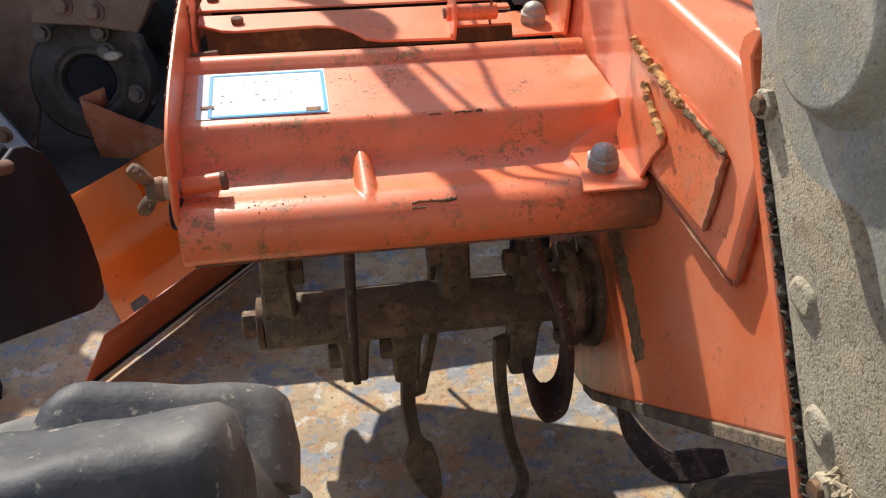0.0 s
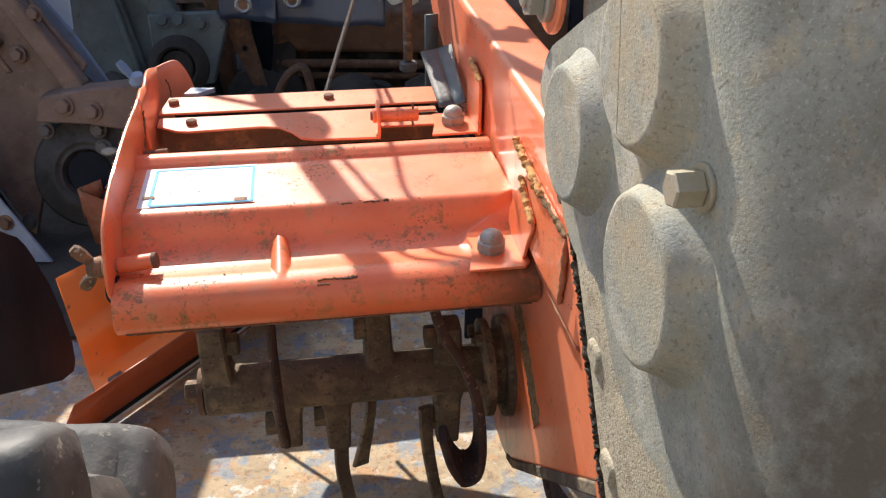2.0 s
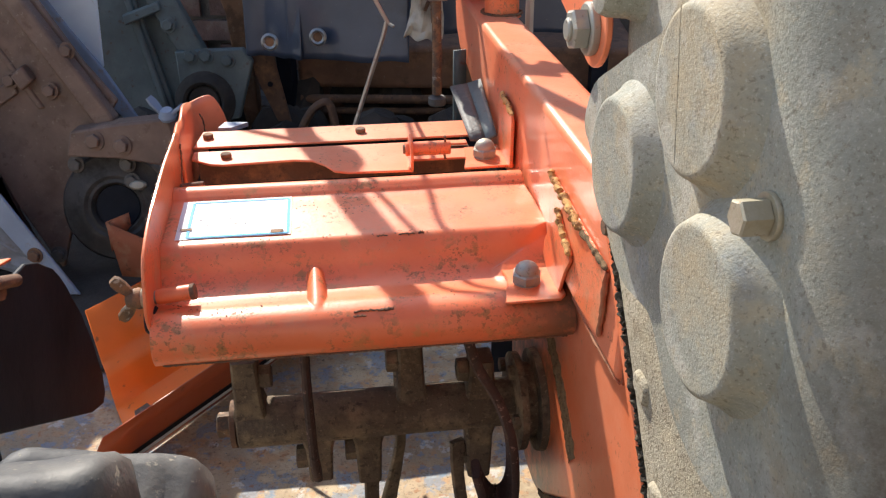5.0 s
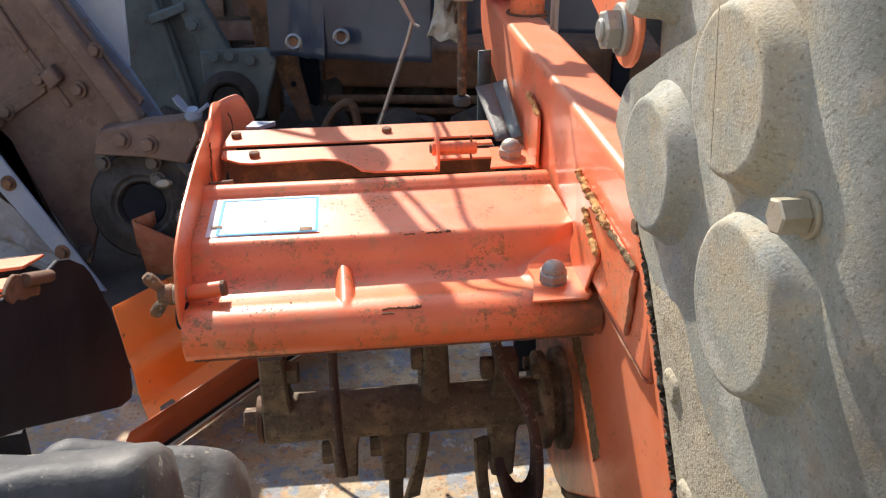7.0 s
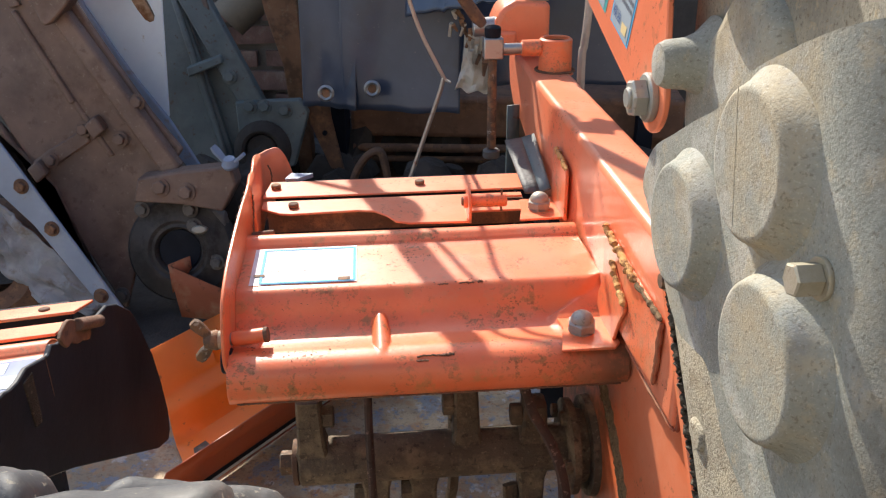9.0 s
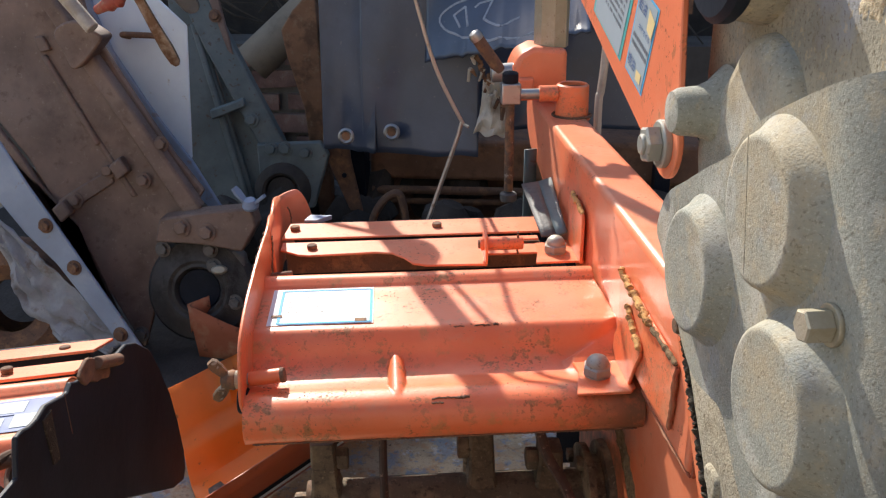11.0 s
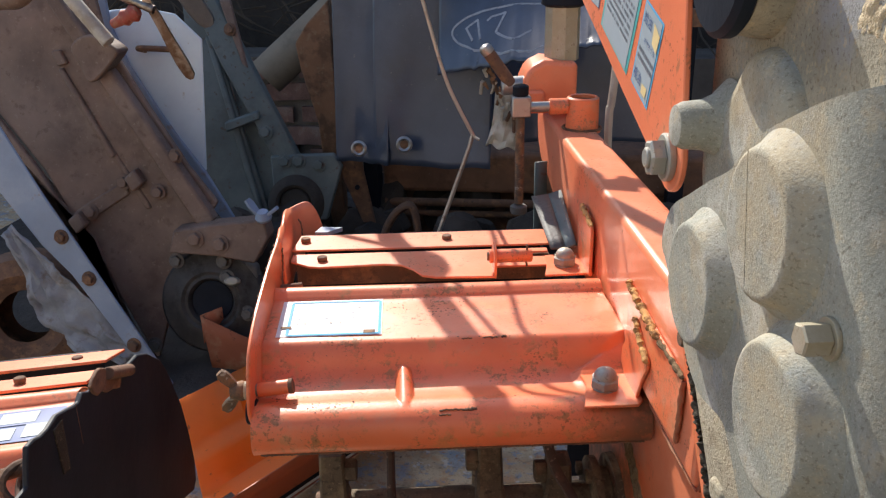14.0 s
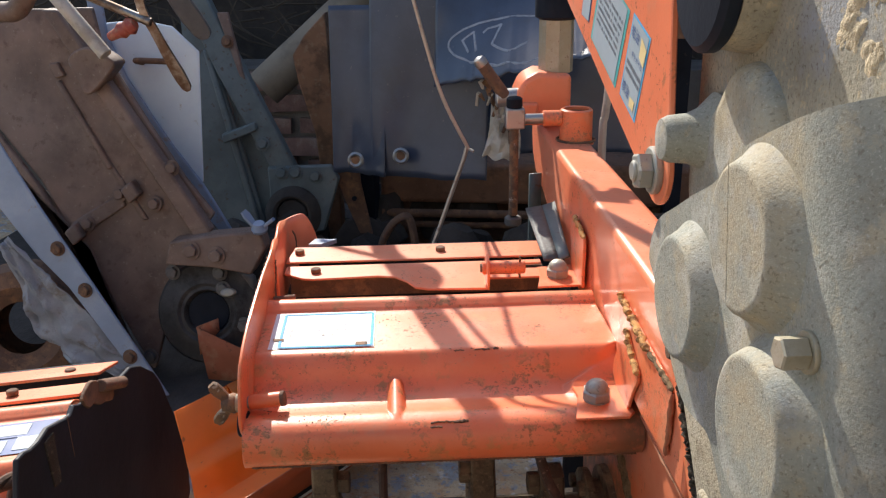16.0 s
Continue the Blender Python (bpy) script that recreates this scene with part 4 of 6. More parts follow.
def bend_away(bm, front, angle):
    """Fold the casting's face back behind a slanting crease, with a soft bend."""
    n = Vector((0, 1, -0.5)).normalized()
    o = Vector((0, -0.331, 0.739))
    bmesh.ops.triangulate(bm, faces=bm.faces[:])
    for d in (0.012, 0.006, 0, -0.006, -0.012, -0.02, -0.03, -0.06):
        bmesh.ops.bisect_plane(bm, geom=bm.verts[:] + bm.edges[:] + bm.faces[:], plane_co=o + n * d, plane_no=n)
    for v in bm.verts:
        if v.co.x < front + 0.004:
            d = -(v.co - o).dot(n)
            v.co.x += 0.100 * (1 - math.exp(-math.tan(angle) * 0.007 * math.log1p(math.exp(min(60, d / 0.007))) / 0.100))
    return bm


gearcase = part("gearcase", bend_away(prism(smooth_line(pad_top + pad_low, 4, True), "x", FACE, 0.24), FACE, radians(40)), M["cast"], tiller, "grey sand-cast gearcase, speckled and dusty")
soft(gearcase, 0.006, 4, 50)
low = [(-0.122, 0.600), (-0.132, 0.583), (-0.138, 0.567), (-0.155, 0.545), (-0.198, 0.497), (-0.240, 0.446), (-0.268, 0.411), (-0.404, 0.235), (-0.480, 0.235), (-0.470, 0.40), (-0.390, 0.50), (-0.34, 0.56), (-0.20, 0.62), (-0.14, 0.625)]
soft(part("gearcase_flange", prism(low, "x", 0.1370, 0.24), M["sandcast"], tiller, "lower gearcase flange, gritty with dried dirt"), 0.004, 3)
gasket = [(-0.113, 0.573), (-0.126, 0.560), (-0.156, 0.523), (-0.190, 0.482), (-0.224, 0.441), (-0.257, 0.398), (-0.394, 0.226), (-0.405, 0.232), (-0.262, 0.405), (-0.233, 0.442), (-0.205, 0.476), (-0.170, 0.519), (-0.142, 0.552), (-0.126, 0.576), (-0.130, 0.592), (-0.122, 0.590), (-0.114, 0.583)]
soft(part("joint_plate", prism(gasket, "x", 0.1375, 0.172), M["orange"], tiller, "orange joint plate edge"), 0.001, 1)


def boss(c, r, top, base=FACE, flare=0.0055, name="boss", squash=1.0):
    h = base - top
    prof = [(r + flare * 1.6, -0.002), (r + flare, 0.001), (r + flare * 0.45, 0.004), (r + 0.0015, h * 0.55), (r, h - 0.003), (r - 0.0008, h - 0.0011), (r - 0.0022, h - 0.0002), (r - 0.0032, h), (r - 0.0042, h), (r * 0.6, h), (r * 0.2, h)]
    return part(name, lathe(prof, (base, *c), (-1, 0, 0), 44, squash=squash), M["cast"], gearcase)


boss((-0.215, 0.628), 0.0335, 0.108)
boss((-0.290, 0.687), 0.0335, 0.108)
boss((-0.325, 0.614), 0.0345, 0.106)
part("casting_line", bead([(0.1081, -0.275, 0.716), (0.1081, -0.281, 0.69), (0.1081, -0.288, 0.657)], 0.0003, 11, 0.1), M["cast"], gearcase)
part("case_bolt", bolt((0.120, -0.343, 0.6605), (-1, 0, 0), 0.0068, 0.0108, 0.0085), M["yellowzinc"], gearcase, "yellowish flanged bolt")
part("small_boss", lathe([(0.013, -0.003), (0.0105, 0.0005), (0.0078, 0.0022), (0.0066, 0.0046), (0.0052, 0.0058), (0.002, 0.0061)], (0.1350, -0.386, 0.632), (-1, 0, 0), 28), M["cast"], gearcase)
# flange lugs, studs and dried soil along the joint
for y, z in ((-0.217, 0.497), (-0.255, 0.450)):
    lug = prism(smooth_line([(y - 0.013, z - 0.006), (y - 0.012, z + 0.005), (y - 0.003, z + 0.008), (y + 0.006, z + 0.006), (y + 0.007, z - 0.004), (y - 0.003, z - 0.008)], 3, True), "x", 0.1342, 0.142)
    soft(part("flange_lug", lug, M["sandcast"], gearcase, "square flange lug"), 0.003, 2)
for y, z in ((-0.152, 0.563), (-0.276, 0.428)):
    part("stud", lathe([(0.0050, 0), (0.0054, 0.001), (0.0054, 0.009), (0.0046, 0.0105)], (0.140, y, z), (-1, 0, 0), 16), M["rustzinc"], gearcase, "threaded stud end")
    part("stud_nut", bolt((0.1395, y, z), (-1, 0, 0), 0.0080, 0.005, 0.0085), M["sandcast"], gearcase)
part("dried_soil", bead([(0.134, -0.280, 0.447), (0.131, -0.288, 0.444), (0.134, -0.297, 0.446)], 0.0026, 77, 1.4), M["crust"], gearcase, "dried soil on the stud")
part("joint_groove", bead(smooth_line([(0.1382, -0.143, 0.560), (0.1382, -0.157, 0.543), (0.1382, -0.192, 0.502), (0.1382, -0.227, 0.461), (0.1382, -0.258, 0.422), (0.1382, -0.277, 0.400)], 5), 0.0031, 19, 0.9), M["grit"], gearcase, "dark gritty dirt beside the joint")
# Hidden mass, added to keep sky light off the deck by the rotor.
soft(part("hidden_block", prism([(-0.80, 0.02), (-0.05, 0.02), (-0.02, 0.10), (-0.16, 0.24), (-0.80, 0.30)], "x", 0.236, 0.60), M["soil"], tiller, "unseen dark block beyond the chain case, added to cut light"), 0.02, 3)

# upper housing behind, with its lobed boss and rubber cap
up = smooth_line([(-0.112, 0.630), (-0.106, 0.690), (-0.104, 0.80), (-0.12, 0.95), (-0.48, 0.95), (-0.48, 0.82), (-0.36, 0.785), (-0.30, 0.70), (-0.2, 0.64)], 1, True)
soft(part("upper_housing", prism(up, "x", 0.150, 0.30), M["browncast"], tiller, "upper grey housing"), 0.006, 3)
rib = smooth_line([(-0.128, 0.690), (-0.145, 0.704), (-0.165, 0.724), (-0.180, 0.741), (-0.196, 0.747), (-0.212, 0.744), (-0.228, 0.735), (-0.243, 0.716), (-0.256, 0.690), (-0.265, 0.67), (-0.25, 0.65), (-0.16, 0.64), (-0.132, 0.655)], 4, True)
soft(part("housing_rib", prism(rib, "x", 0.139, 0.21), M["cast"], tiller, "rounded housing shoulder"), 0.011, 5, 50)
knob = part("housing_knob", lathe([(0.026, -0.006), (0.0175, 0.003), (0.0145, 0.010), (0.0135, 0.021), (0.0115, 0.0250), (0.005, 0.0258)], (0.142, -0.147, 0.697), (-1, 0, 0), 32), M["cast"], tiller)
part("housing_neck", lathe([(0.075, -0.02), (0.060, 0.004), (0.050, 0.022), (0.043, 0.040), (0.038, 0.067)], (0.20, -0.174, 0.789), (-1, 0, 0.0), 36), M["browncast"], tiller)
part("rubber_cap", lathe([(0.0385, 0), (0.0405, 0.002), (0.0405, 0.008), (0.037, 0.011), (0.014, 0.012)], (0.134, -0.171, 0.789), (-1, 0, 0.0), 32), M["dark"], tiller, "black rubber cap")


def crust_skin(u, v):
    y, z = -0.262 - 0.13 * u, 0.752 + 0.11 * v
    rim = min(u, v, 1 - u, 1 - v) * 5
    lump = noise.noise((y * 160, z * 160, 1.0)) * 0.55 + noise.noise((y * 420, z * 420, 2.0)) * 0.35 + noise.noise((y * 45, z * 45, 3.0))
    return (0.1505 - 0.0040 * min(1, rim) * max(-0.4, lump + 0.15), y, z)


part("dried_soil", grid_surface(crust_skin, np.linspace(0, 1, 110), np.linspace(0, 1, 90)), M["crust"], tiller, "crust of dried soil", True, 80)

# mast plate with stickers and its big bolt
mast_out = [(0.36, 0.87), (0.212, 0.751), (0.108, 0.719), (0.012, 0.688), (-0.060, 0.666)] + [(-0.114 + 0.025 * math.cos(a), 0.673 + 0.025 * math.sin(a)) for a in np.linspace(radians(-68), radians(-185), 10)] + [(-0.133, 0.70), (-0.122, 0.77), (-0.108, 0.90)]
mast = soft(part("mast_plate", prism(mast_out, "x", 0.1255, 0.1295), M["orange_clean"], tiller, "tall orange mast plate with warning stickers"), 0.0008, 1)


def patch(pts, x=0.1250):
    bm = bmesh.new()
    bm.faces.new([bm.verts.new((x, *p)) for p in pts])
    return bm


def mast_sticker(o, du, dv, border, seed, rows, first=0.16):
    """A slanted sticker: corner o, edges du (across) and dv (down)."""
    o, du, dv = np.array(o), np.array(du), np.array(dv)

    def q(a, b):
        return tuple(o + a * du + b * dv)
    st = part("warning_sticker", patch([q(0, 0), q(1, 0), q(1, 1), q(0, 1)], 0.1252), border, mast, "white warning sticker with a coloured border")
    part("sticker_face", patch([q(0.06, 0.025), q(0.94, 0.025), q(0.94, 0.975), q(0.06, 0.975)], 0.1249), M["palesticker"], st)
    r = random.Random(seed)
    for k in range(rows):
        b = first + (0.8 - first) * k / rows
        a = 0.14
        while a < 0.82:
            ln = r.uniform(0.05, 0.14)
            part("print_bar", patch([q(a, b), q(min(0.88, a + ln), b), q(min(0.88, a + ln), b + 0.024), q(a, b + 0.024)], 0.1246), M["ink"], st)
            a += ln + 0.035
    return st, q


def sticker_text(body, size, a, b, st, o, du, dv, material):
    """Raised print: the first letter's foot at a, b of a sticker, written along du."""
    c = bpy.data.curves.new("print", "FONT")
    c.body, c.size = body, size
    tmp = bpy.data.objects.new("print", c)
    scene.collection.objects.link(tmp)
    me = bpy.data.meshes.new_from_object(tmp.evaluated_get(bpy.context.evaluated_depsgraph_get()))
    bpy.data.objects.remove(tmp)
    o, du, dv = np.array(o), np.array(du), np.array(dv)
    u, v = du / np.linalg.norm(du), -dv / np.linalg.norm(dv)
    p = o + a * du + b * dv
    for vert in me.vertices:
        y, z = p + u * vert.co.x + v * vert.co.y
        vert.co = (0.1246, y, z)
    me.materials.append(material)
    ob = new("lettering", me)
    ob.parent = st
    return ob


S1 = ((0.0620, 0.7860), (-0.0920, -0.0270), (0.0310, -0.0580))
st, q = mast_sticker(*S1, M["teal"], 1, 0)
rr = random.Random(3)
for k in range(6):
    a = 0.12
    while a < 0.86:
        ln = rr.uniform(0.012, 0.034)
        b = 0.20 + 0.085 * k
        part("print_bar", patch([q(a, b), q(a + ln, b), q(a + ln, b + 0.042), q(a, b + 0.042)], 0.1246), M["ink"], st)
        a += ln + (0.012 if rr.random() < 0.8 else 0.05)
S2 = ((-0.0404, 0.7588), (-0.0447, -0.0124), (0.0270, -0.0590))
st, q = mast_sticker(*S2, M["blue"], 2, 0)
for body, size, a, b in (("\u7d66\u6cb9", 0.0100, 0.10, 0.22), ("\u30ae\u30e4\u30aa\u30a4\u30eb", 0.0056, 0.28, 0.42), ("\u691c\u6cb9", 0.0100, 0.08, 0.88)):
    sticker_text(body, size, a, b, st, *S2, M["navyprint"])
for k in range(2):
    a = 0.12
    while a < 0.86:
        ln = rr.uniform(0.03, 0.07)
        part("print_bar", patch([q(a, 0.50 + k * 0.09), q(a + ln, 0.50 + k * 0.09), q(a + ln, 0.55 + k * 0.09), q(a, 0.55 + k * 0.09)], 0.1246), M["ink"], st)
        a += ln + 0.022
part("print_block", patch([q(0.62, 0.10), q(0.95, 0.16), q(0.92, 0.36), q(0.66, 0.32)], 0.1246), M["yellow"], st, "faded yellow arrow")
part("print_block", patch([q(0.58, 0.82), q(0.84, 0.80), q(0.84, 0.92), q(0.60, 0.93)], 0.1246), M["yellow"], st, "faded yellow mark")
st, q = mast_sticker((0.127, 0.7640), (-0.0330, -0.0040), (0.0080, -0.0210), M["navyprint"], 3, 0)
big = part("mast_bolt", lathe([(0.0145, 0), (0.015, 0.001), (0.015, 0.004), (0.0138, 0.005)], (0.1255, -0.116, 0.670), (-1, 0, 0), 24), M["zinc"], mast, "large zinc nut and washer")
part("mast_nut", bolt((0.1212, -0.116, 0.670), (-1, 0, 0), 0.0120, 0.0095, 0, 0.0032, turn=0.25), M["zinc"], mast)

# ---- tractor tyre near the camera ----
def tractor_at(m):
    """A small tractor's wheel, with an unseen axle tube and block added to cut sky light, round the wheel's centre.
    Returns the thing and its tyre.
    """
    t = thing("tractor", "small tractor with a scuffed dusty black lugged tyre", "tractor", m)
    prof = [(0.155, -0.070), (0.165, -0.088), (0.205, -0.098), (0.235, -0.096), (0.252, -0.084), (0.258, -0.045), (0.260, 0), (0.258, 0.045), (0.252, 0.084), (0.235, 0.096), (0.205, 0.098), (0.165, 0.088), (0.155, 0.070)]
    tyre = part("tyre", lathe(prof, (0, 0, 0), (1, 0, 0), 72, cap=False), M["rubber"], t, "black lugged tyre, dusty on top")
    part("rim", lathe([(0.03, -0.05), (0.10, -0.05), (0.14, -0.06), (0.158, -0.075), (0.158, 0.075), (0.14, 0.06), (0.10, 0.05), (0.03, 0.05)], (0, 0, 0), (1, 0, 0), 48), M["orange_part"], t, "orange steel rim")
    part("axle_tube", rod((0.03, 0.0, 0.0), (0.42, 0.06, 0.03), 0.05, 24), M["cast"], t, "unseen grey axle tube, added with the block")
    soft(part("hidden_axle_block", prism([(-0.94, -0.18), (0.28, -0.18), (0.30, -0.14), (0.30, -0.07), (0.20, 0.05), (0.09, 0.18), (-0.04, 0.22), (-0.94, 0.22)], "x", 0.107, 0.265), M["soil"], t, "unseen dark block below the viewer, added to cut sky light"), 0.02, 3)
    return tyre


def lug_mesh(side, a0):
    """A slanted lug with rounded top and ends, from the shoulder to the middle."""
    rings = []
    for s in np.linspace(0, 1, 22):
        e = min(1.0, min(s / 0.10, (1 - s) / 0.22))
        k = math.sqrt(max(0.0, 1 - (1 - e) ** 2))
        x = side * (0.100 - 0.100 * s)
        a = a0 + 0.16 * s
        hw = (0.092 + 0.010 * s) * (0.80 + 0.20 * k)
        top = 0.258 + 0.024 * (0.1 + 0.9 * k)
        low = 0.238 if s < 0.2 else 0.252
        ring = []
        for q in np.linspace(-1, 1, 17):
            h = (1 - abs(q) ** 5) ** 0.5 if abs(q) < 1 else 0.0
            r = low + (top - low) * h + 0.0026 * noise.noise((x * 22 + a0 * 3, q * 1.3, s * 5)) * h
            ang = a + hw * (1.22 * q if abs(q) == 1 else 1.08 * q)
            ring.append((x, r * math.cos(ang), r * math.sin(ang)))
        rings.append(ring)
    bm = bmesh.new()
    ring_mesh(bm, rings)
    return bm


wheel = tractor_at(pose(-0.152, 0.045, 0.300, 0, 0, 3))
for i in range(12):
    for side in (1, -1):
        a = radians(61.5) + i * 2 * math.pi / 12 + (0 if side > 0 else math.pi / 12)
        part("lug", lug_mesh(side, a), M["rubber"], wheel, "", True, 60)

# ---- the neighbouring tiller ----
SLOPE = pose(-0.33, 0.065, 0.420, 0, 0, 10) @ pose(0, 0, 0, -9) @ pose(0.33, -0.165, -0.467)
nb = thing("rotary_tiller", "second orange rotary tiller with a torn black side panel", "tiller", BASE @ SLOPE)
hood2 = sheet(part("hood", hood_mesh(-0.66, -0.360, -0.5, None, -0.28), M["orange"], nb, "orange sheet hood with a bent end"), 0.0022, -1)
lab2 = part("label", flat_patch(-0.46, -0.345, 0.084, 0.142, 0.0012), M["navyprint"], hood2, "dark sticker with pale blocks of print")
for x0, x1, y0, y1 in ((-0.352, -0.372, 0.090, 0.112), (-0.379, -0.404, 0.088, 0.108), (-0.366, -0.396, 0.116, 0.137), (-0.412, -0.450, 0.088, 0.136)):
    part("print_bar", flat_patch(min(x0, x1), max(x0, x1), y0, y1, 0.0018, 3, 3), M["palesticker"], lab2)
soft(part("slat", prism([(-0.66, 0.208), (-0.342, 0.208), (-0.332, 0.240), (-0.66, 0.240)], "z", 0.456, 0.459), M["orange"], nb, "flat orange strip"), 0.0006, 1)
soft(part("slat", prism([(-0.66, 0.256), (-0.332, 0.256), (-0.318, 0.288), (-0.66, 0.288)], "z", 0.460, 0.463), M["orange"], nb, "flat orange strip"), 0.0006, 1)
part("rear_flap", prism([(-0.66, 0.300), (-0.345, 0.300), (-0.345, 0.312), (-0.66, 0.312)], "z", 0.345, 0.457), M["dark"], nb, "black rear flap")
# Hidden rail, added to darken the deck strip past the black panel.
part("shade_rail", box(-0.66, -0.425, 0.478, 0.50, 0.020, 0.177), M["dark"], nb, "unseen low black rail, added to shade the deck")
for x, y in ((-0.362, 0.272), (-0.405, 0.225)):
    part("screw", lathe([(0.0052, 0), (0.0056, 0.0012), (0.0056, 0.0044), (0.0046, 0.0052)], (x, y, 0.460), (0, 0, 1), 14), M["rust"], nb)
part("print_bar", flat_patch(-0.43, -0.345, 0.1120, 0.1150, 0.0019, 6, 2), M["navyprint"], lab2)
nb_low = thing("side_panel", "black rubber side panel with a rounded corner", "panel", BASE)
pan = [(-0.120, 0.430), (-0.089, 0.426), (-0.083, 0.441), (-0.077, 0.453), (-0.066, 0.452), (-0.056, 0.448), (-0.042, 0.446), (-0.024, 0.447), (-0.004, 0.440), (0.010, 0.435), (0.019, 0.433), (0.028, 0.437), (0.041, 0.430), (0.060, 0.424), (0.072, 0.416), (0.095, 0.409), (0.118, 0.407), (0.136, 0.402), (0.171, 0.397), (0.200, 0.383), (0.217, 0.370), (0.235, 0.357), (0.249, 0.340), (0.261, 0.320), (0.269, 0.303), (0.287, 0.268), (0.301, 0.220), (0.309, 0.171), (0.304, 0.146), (0.290, 0.140), (0.25, 0.158), (0.018, 0.316), (-0.120, 0.40)]
nb_panel = part("panel", prism(pan, "x", -0.326, -0.3215), M["panelblack"], nb_low)
soft(nb_panel, 0.001, 1)
part("seam", rod((-0.3214, 0.011, 0.436), (-0.3214, 0.011, 0.397), 0.0004, 6), M["rust"], nb_low, "thin rusty seam")
part("pin", rod((-0.3175, 0.078, 0.427), (-0.3175, 0.132, 0.401), 0.006, 14), M["rust"], nb_low, "rusty pin")
soft(part("torn_lug", prism(smooth_line([(0.041, 0.434), (0.060, 0.440), (0.076, 0.434), (0.095, 0.418), (0.112, 0.404), (0.104, 0.397), (0.088, 0.405), (0.075, 0.409), (0.062, 0.418), (0.052, 0.419)], 2, True), "x", -0.3225, -0.3188), M["rust"], nb_low, "torn orange lug"), 0.001, 2)
part("fold", prism([(-0.036, 0.440), (-0.020, 0.440), (-0.022, 0.395), (-0.034, 0.398)], "x", -0.3218, -0.3200), M["grit"], nb_low, "soil-stained fold")
# rusty shackle hanging at the end of the neighbouring hood
sh = thing("shackle", "rusty bent shackle hanging on the neighbouring tiller", "shackle", BASE)
part("ring", pipe(smooth_line([(-0.342 + 0.004 * math.sin(2 * a), -0.066 + 0.017 * math.cos(a), 0.414 + 0.014 * math.sin(a)) for a in np.linspace(0.3, 6.2, 14)], 3), 0.0035, 8), M["rust"], sh)
part("hook", pipe(smooth_line([(-0.345, -0.082, 0.402), (-0.342, -0.070, 0.398), (-0.340, -0.058, 0.400), (-0.342, -0.050, 0.392), (-0.347, -0.055, 0.380)], 4), 0.0045, 8), M["rust"], sh)
part("pin", rod((-0.362, -0.070, 0.420), (-0.336, -0.062, 0.424), 0.005, 12), M["rust"], sh)

# ---- orange sheet-metal cover lying on the deck ----
chan = thing("sheet_metal_cover", "bent orange sheet-metal cover with black and white stripe on deck", "cover", Matrix.Translation((-0.392, 0.748, 0)) @ pose(0, 0, 0, 0, 0, -30.3))


def wall_strip(s0, s1, lift, y0=-0.018, y1=0.62):
    return grid_surface(lambda y, s: (0.037 * s + lift, y - 0.034 * (1 - s), 0.003 + 0.097 * s), np.linspace(y0, y1, 10), np.linspace(s0, s1, 4))


# A darker orange copy puts the wall's shaded side into its colour.
sheet(part("front_wall", wall_strip(0, 1, 0), M["orange_shade"], chan, "orange front wall, coloured darker for its shaded side"), 0.002)
part("white_stripe", wall_strip(0.07, 0.15, 0.0014), M["white"], chan)
part("black_stripe", wall_strip(0.15, 0.27, 0.0014), M["dark"], chan)
CH = smooth_line([(-0.004, 0.003), (-0.020, 0.003), (-0.075, 0.004), (-0.105, 0.008), (-0.118, 0.022), (-0.126, 0.046), (-0.136, 0.054), (-0.152, 0.058), (-0.160, 0.066), (-0.186, 0.130)], 1)
floor_panel = part("floor_panel", grid_surface(lambda y, i: (CH[int(i)][0], y + (0.085 if y < 0.2 else 0) * min(1, -CH[int(i)][0] / 0.18), CH[int(i)][1]), np.linspace(0.045, 0.60, 10), range(len(CH))), M["orange_part"], chan, "pressed orange floor and back wall")
sheet(floor_panel, 0.002)
soft(part("mud_patch", prism(smooth_line([(-0.030, 0.075), (-0.050, 0.090), (-0.085, 0.108), (-0.100, 0.130), (-0.070, 0.128), (-0.048, 0.112), (-0.036, 0.098)], 3, True), "z", 0.0035, 0.0060), M["soil"], chan, "dark mud"), 0.0008, 1)
# The dull orange carries this plate's shade in its colour.
upr = thing("sheet_metal_offcut", "orange angled metal plate standing behind, shade put into its colour", "plate")
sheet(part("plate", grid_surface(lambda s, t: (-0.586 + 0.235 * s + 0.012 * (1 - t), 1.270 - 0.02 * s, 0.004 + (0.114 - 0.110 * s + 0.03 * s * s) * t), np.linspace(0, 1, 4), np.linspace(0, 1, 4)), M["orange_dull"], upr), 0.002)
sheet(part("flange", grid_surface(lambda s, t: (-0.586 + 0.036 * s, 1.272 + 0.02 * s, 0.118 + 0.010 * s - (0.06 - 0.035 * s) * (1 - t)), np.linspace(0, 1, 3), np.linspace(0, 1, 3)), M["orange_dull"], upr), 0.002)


# ---- the leaning implements in the background ----
def slab(parent, name, pts, plane, proud, thick, material, label="", bev=0.003):
    """A plate in the leaning plane y = plane[0] + plane[1] * z, of x, z corners; proud: how far it stands out towards the viewer."""
    y0, k = plane
    bm = bmesh.new()
    ring_mesh(bm, [[(x, y0 + k * z - proud, z) for x, z in pts], [(x, y0 + k * z - proud + thick, z) for x, z in pts]])
    return soft(part(name, bm, material, parent, label), bev, 2)


def slab_bolts(parent, places, plane, proud, material, r=0.011):
    for x, z in places:
        part("bolt", bolt((x, plane[0] + plane[1] * z - proud, z), (0, -1, plane[1]), r, 0.009, r * 1.4), material, parent)


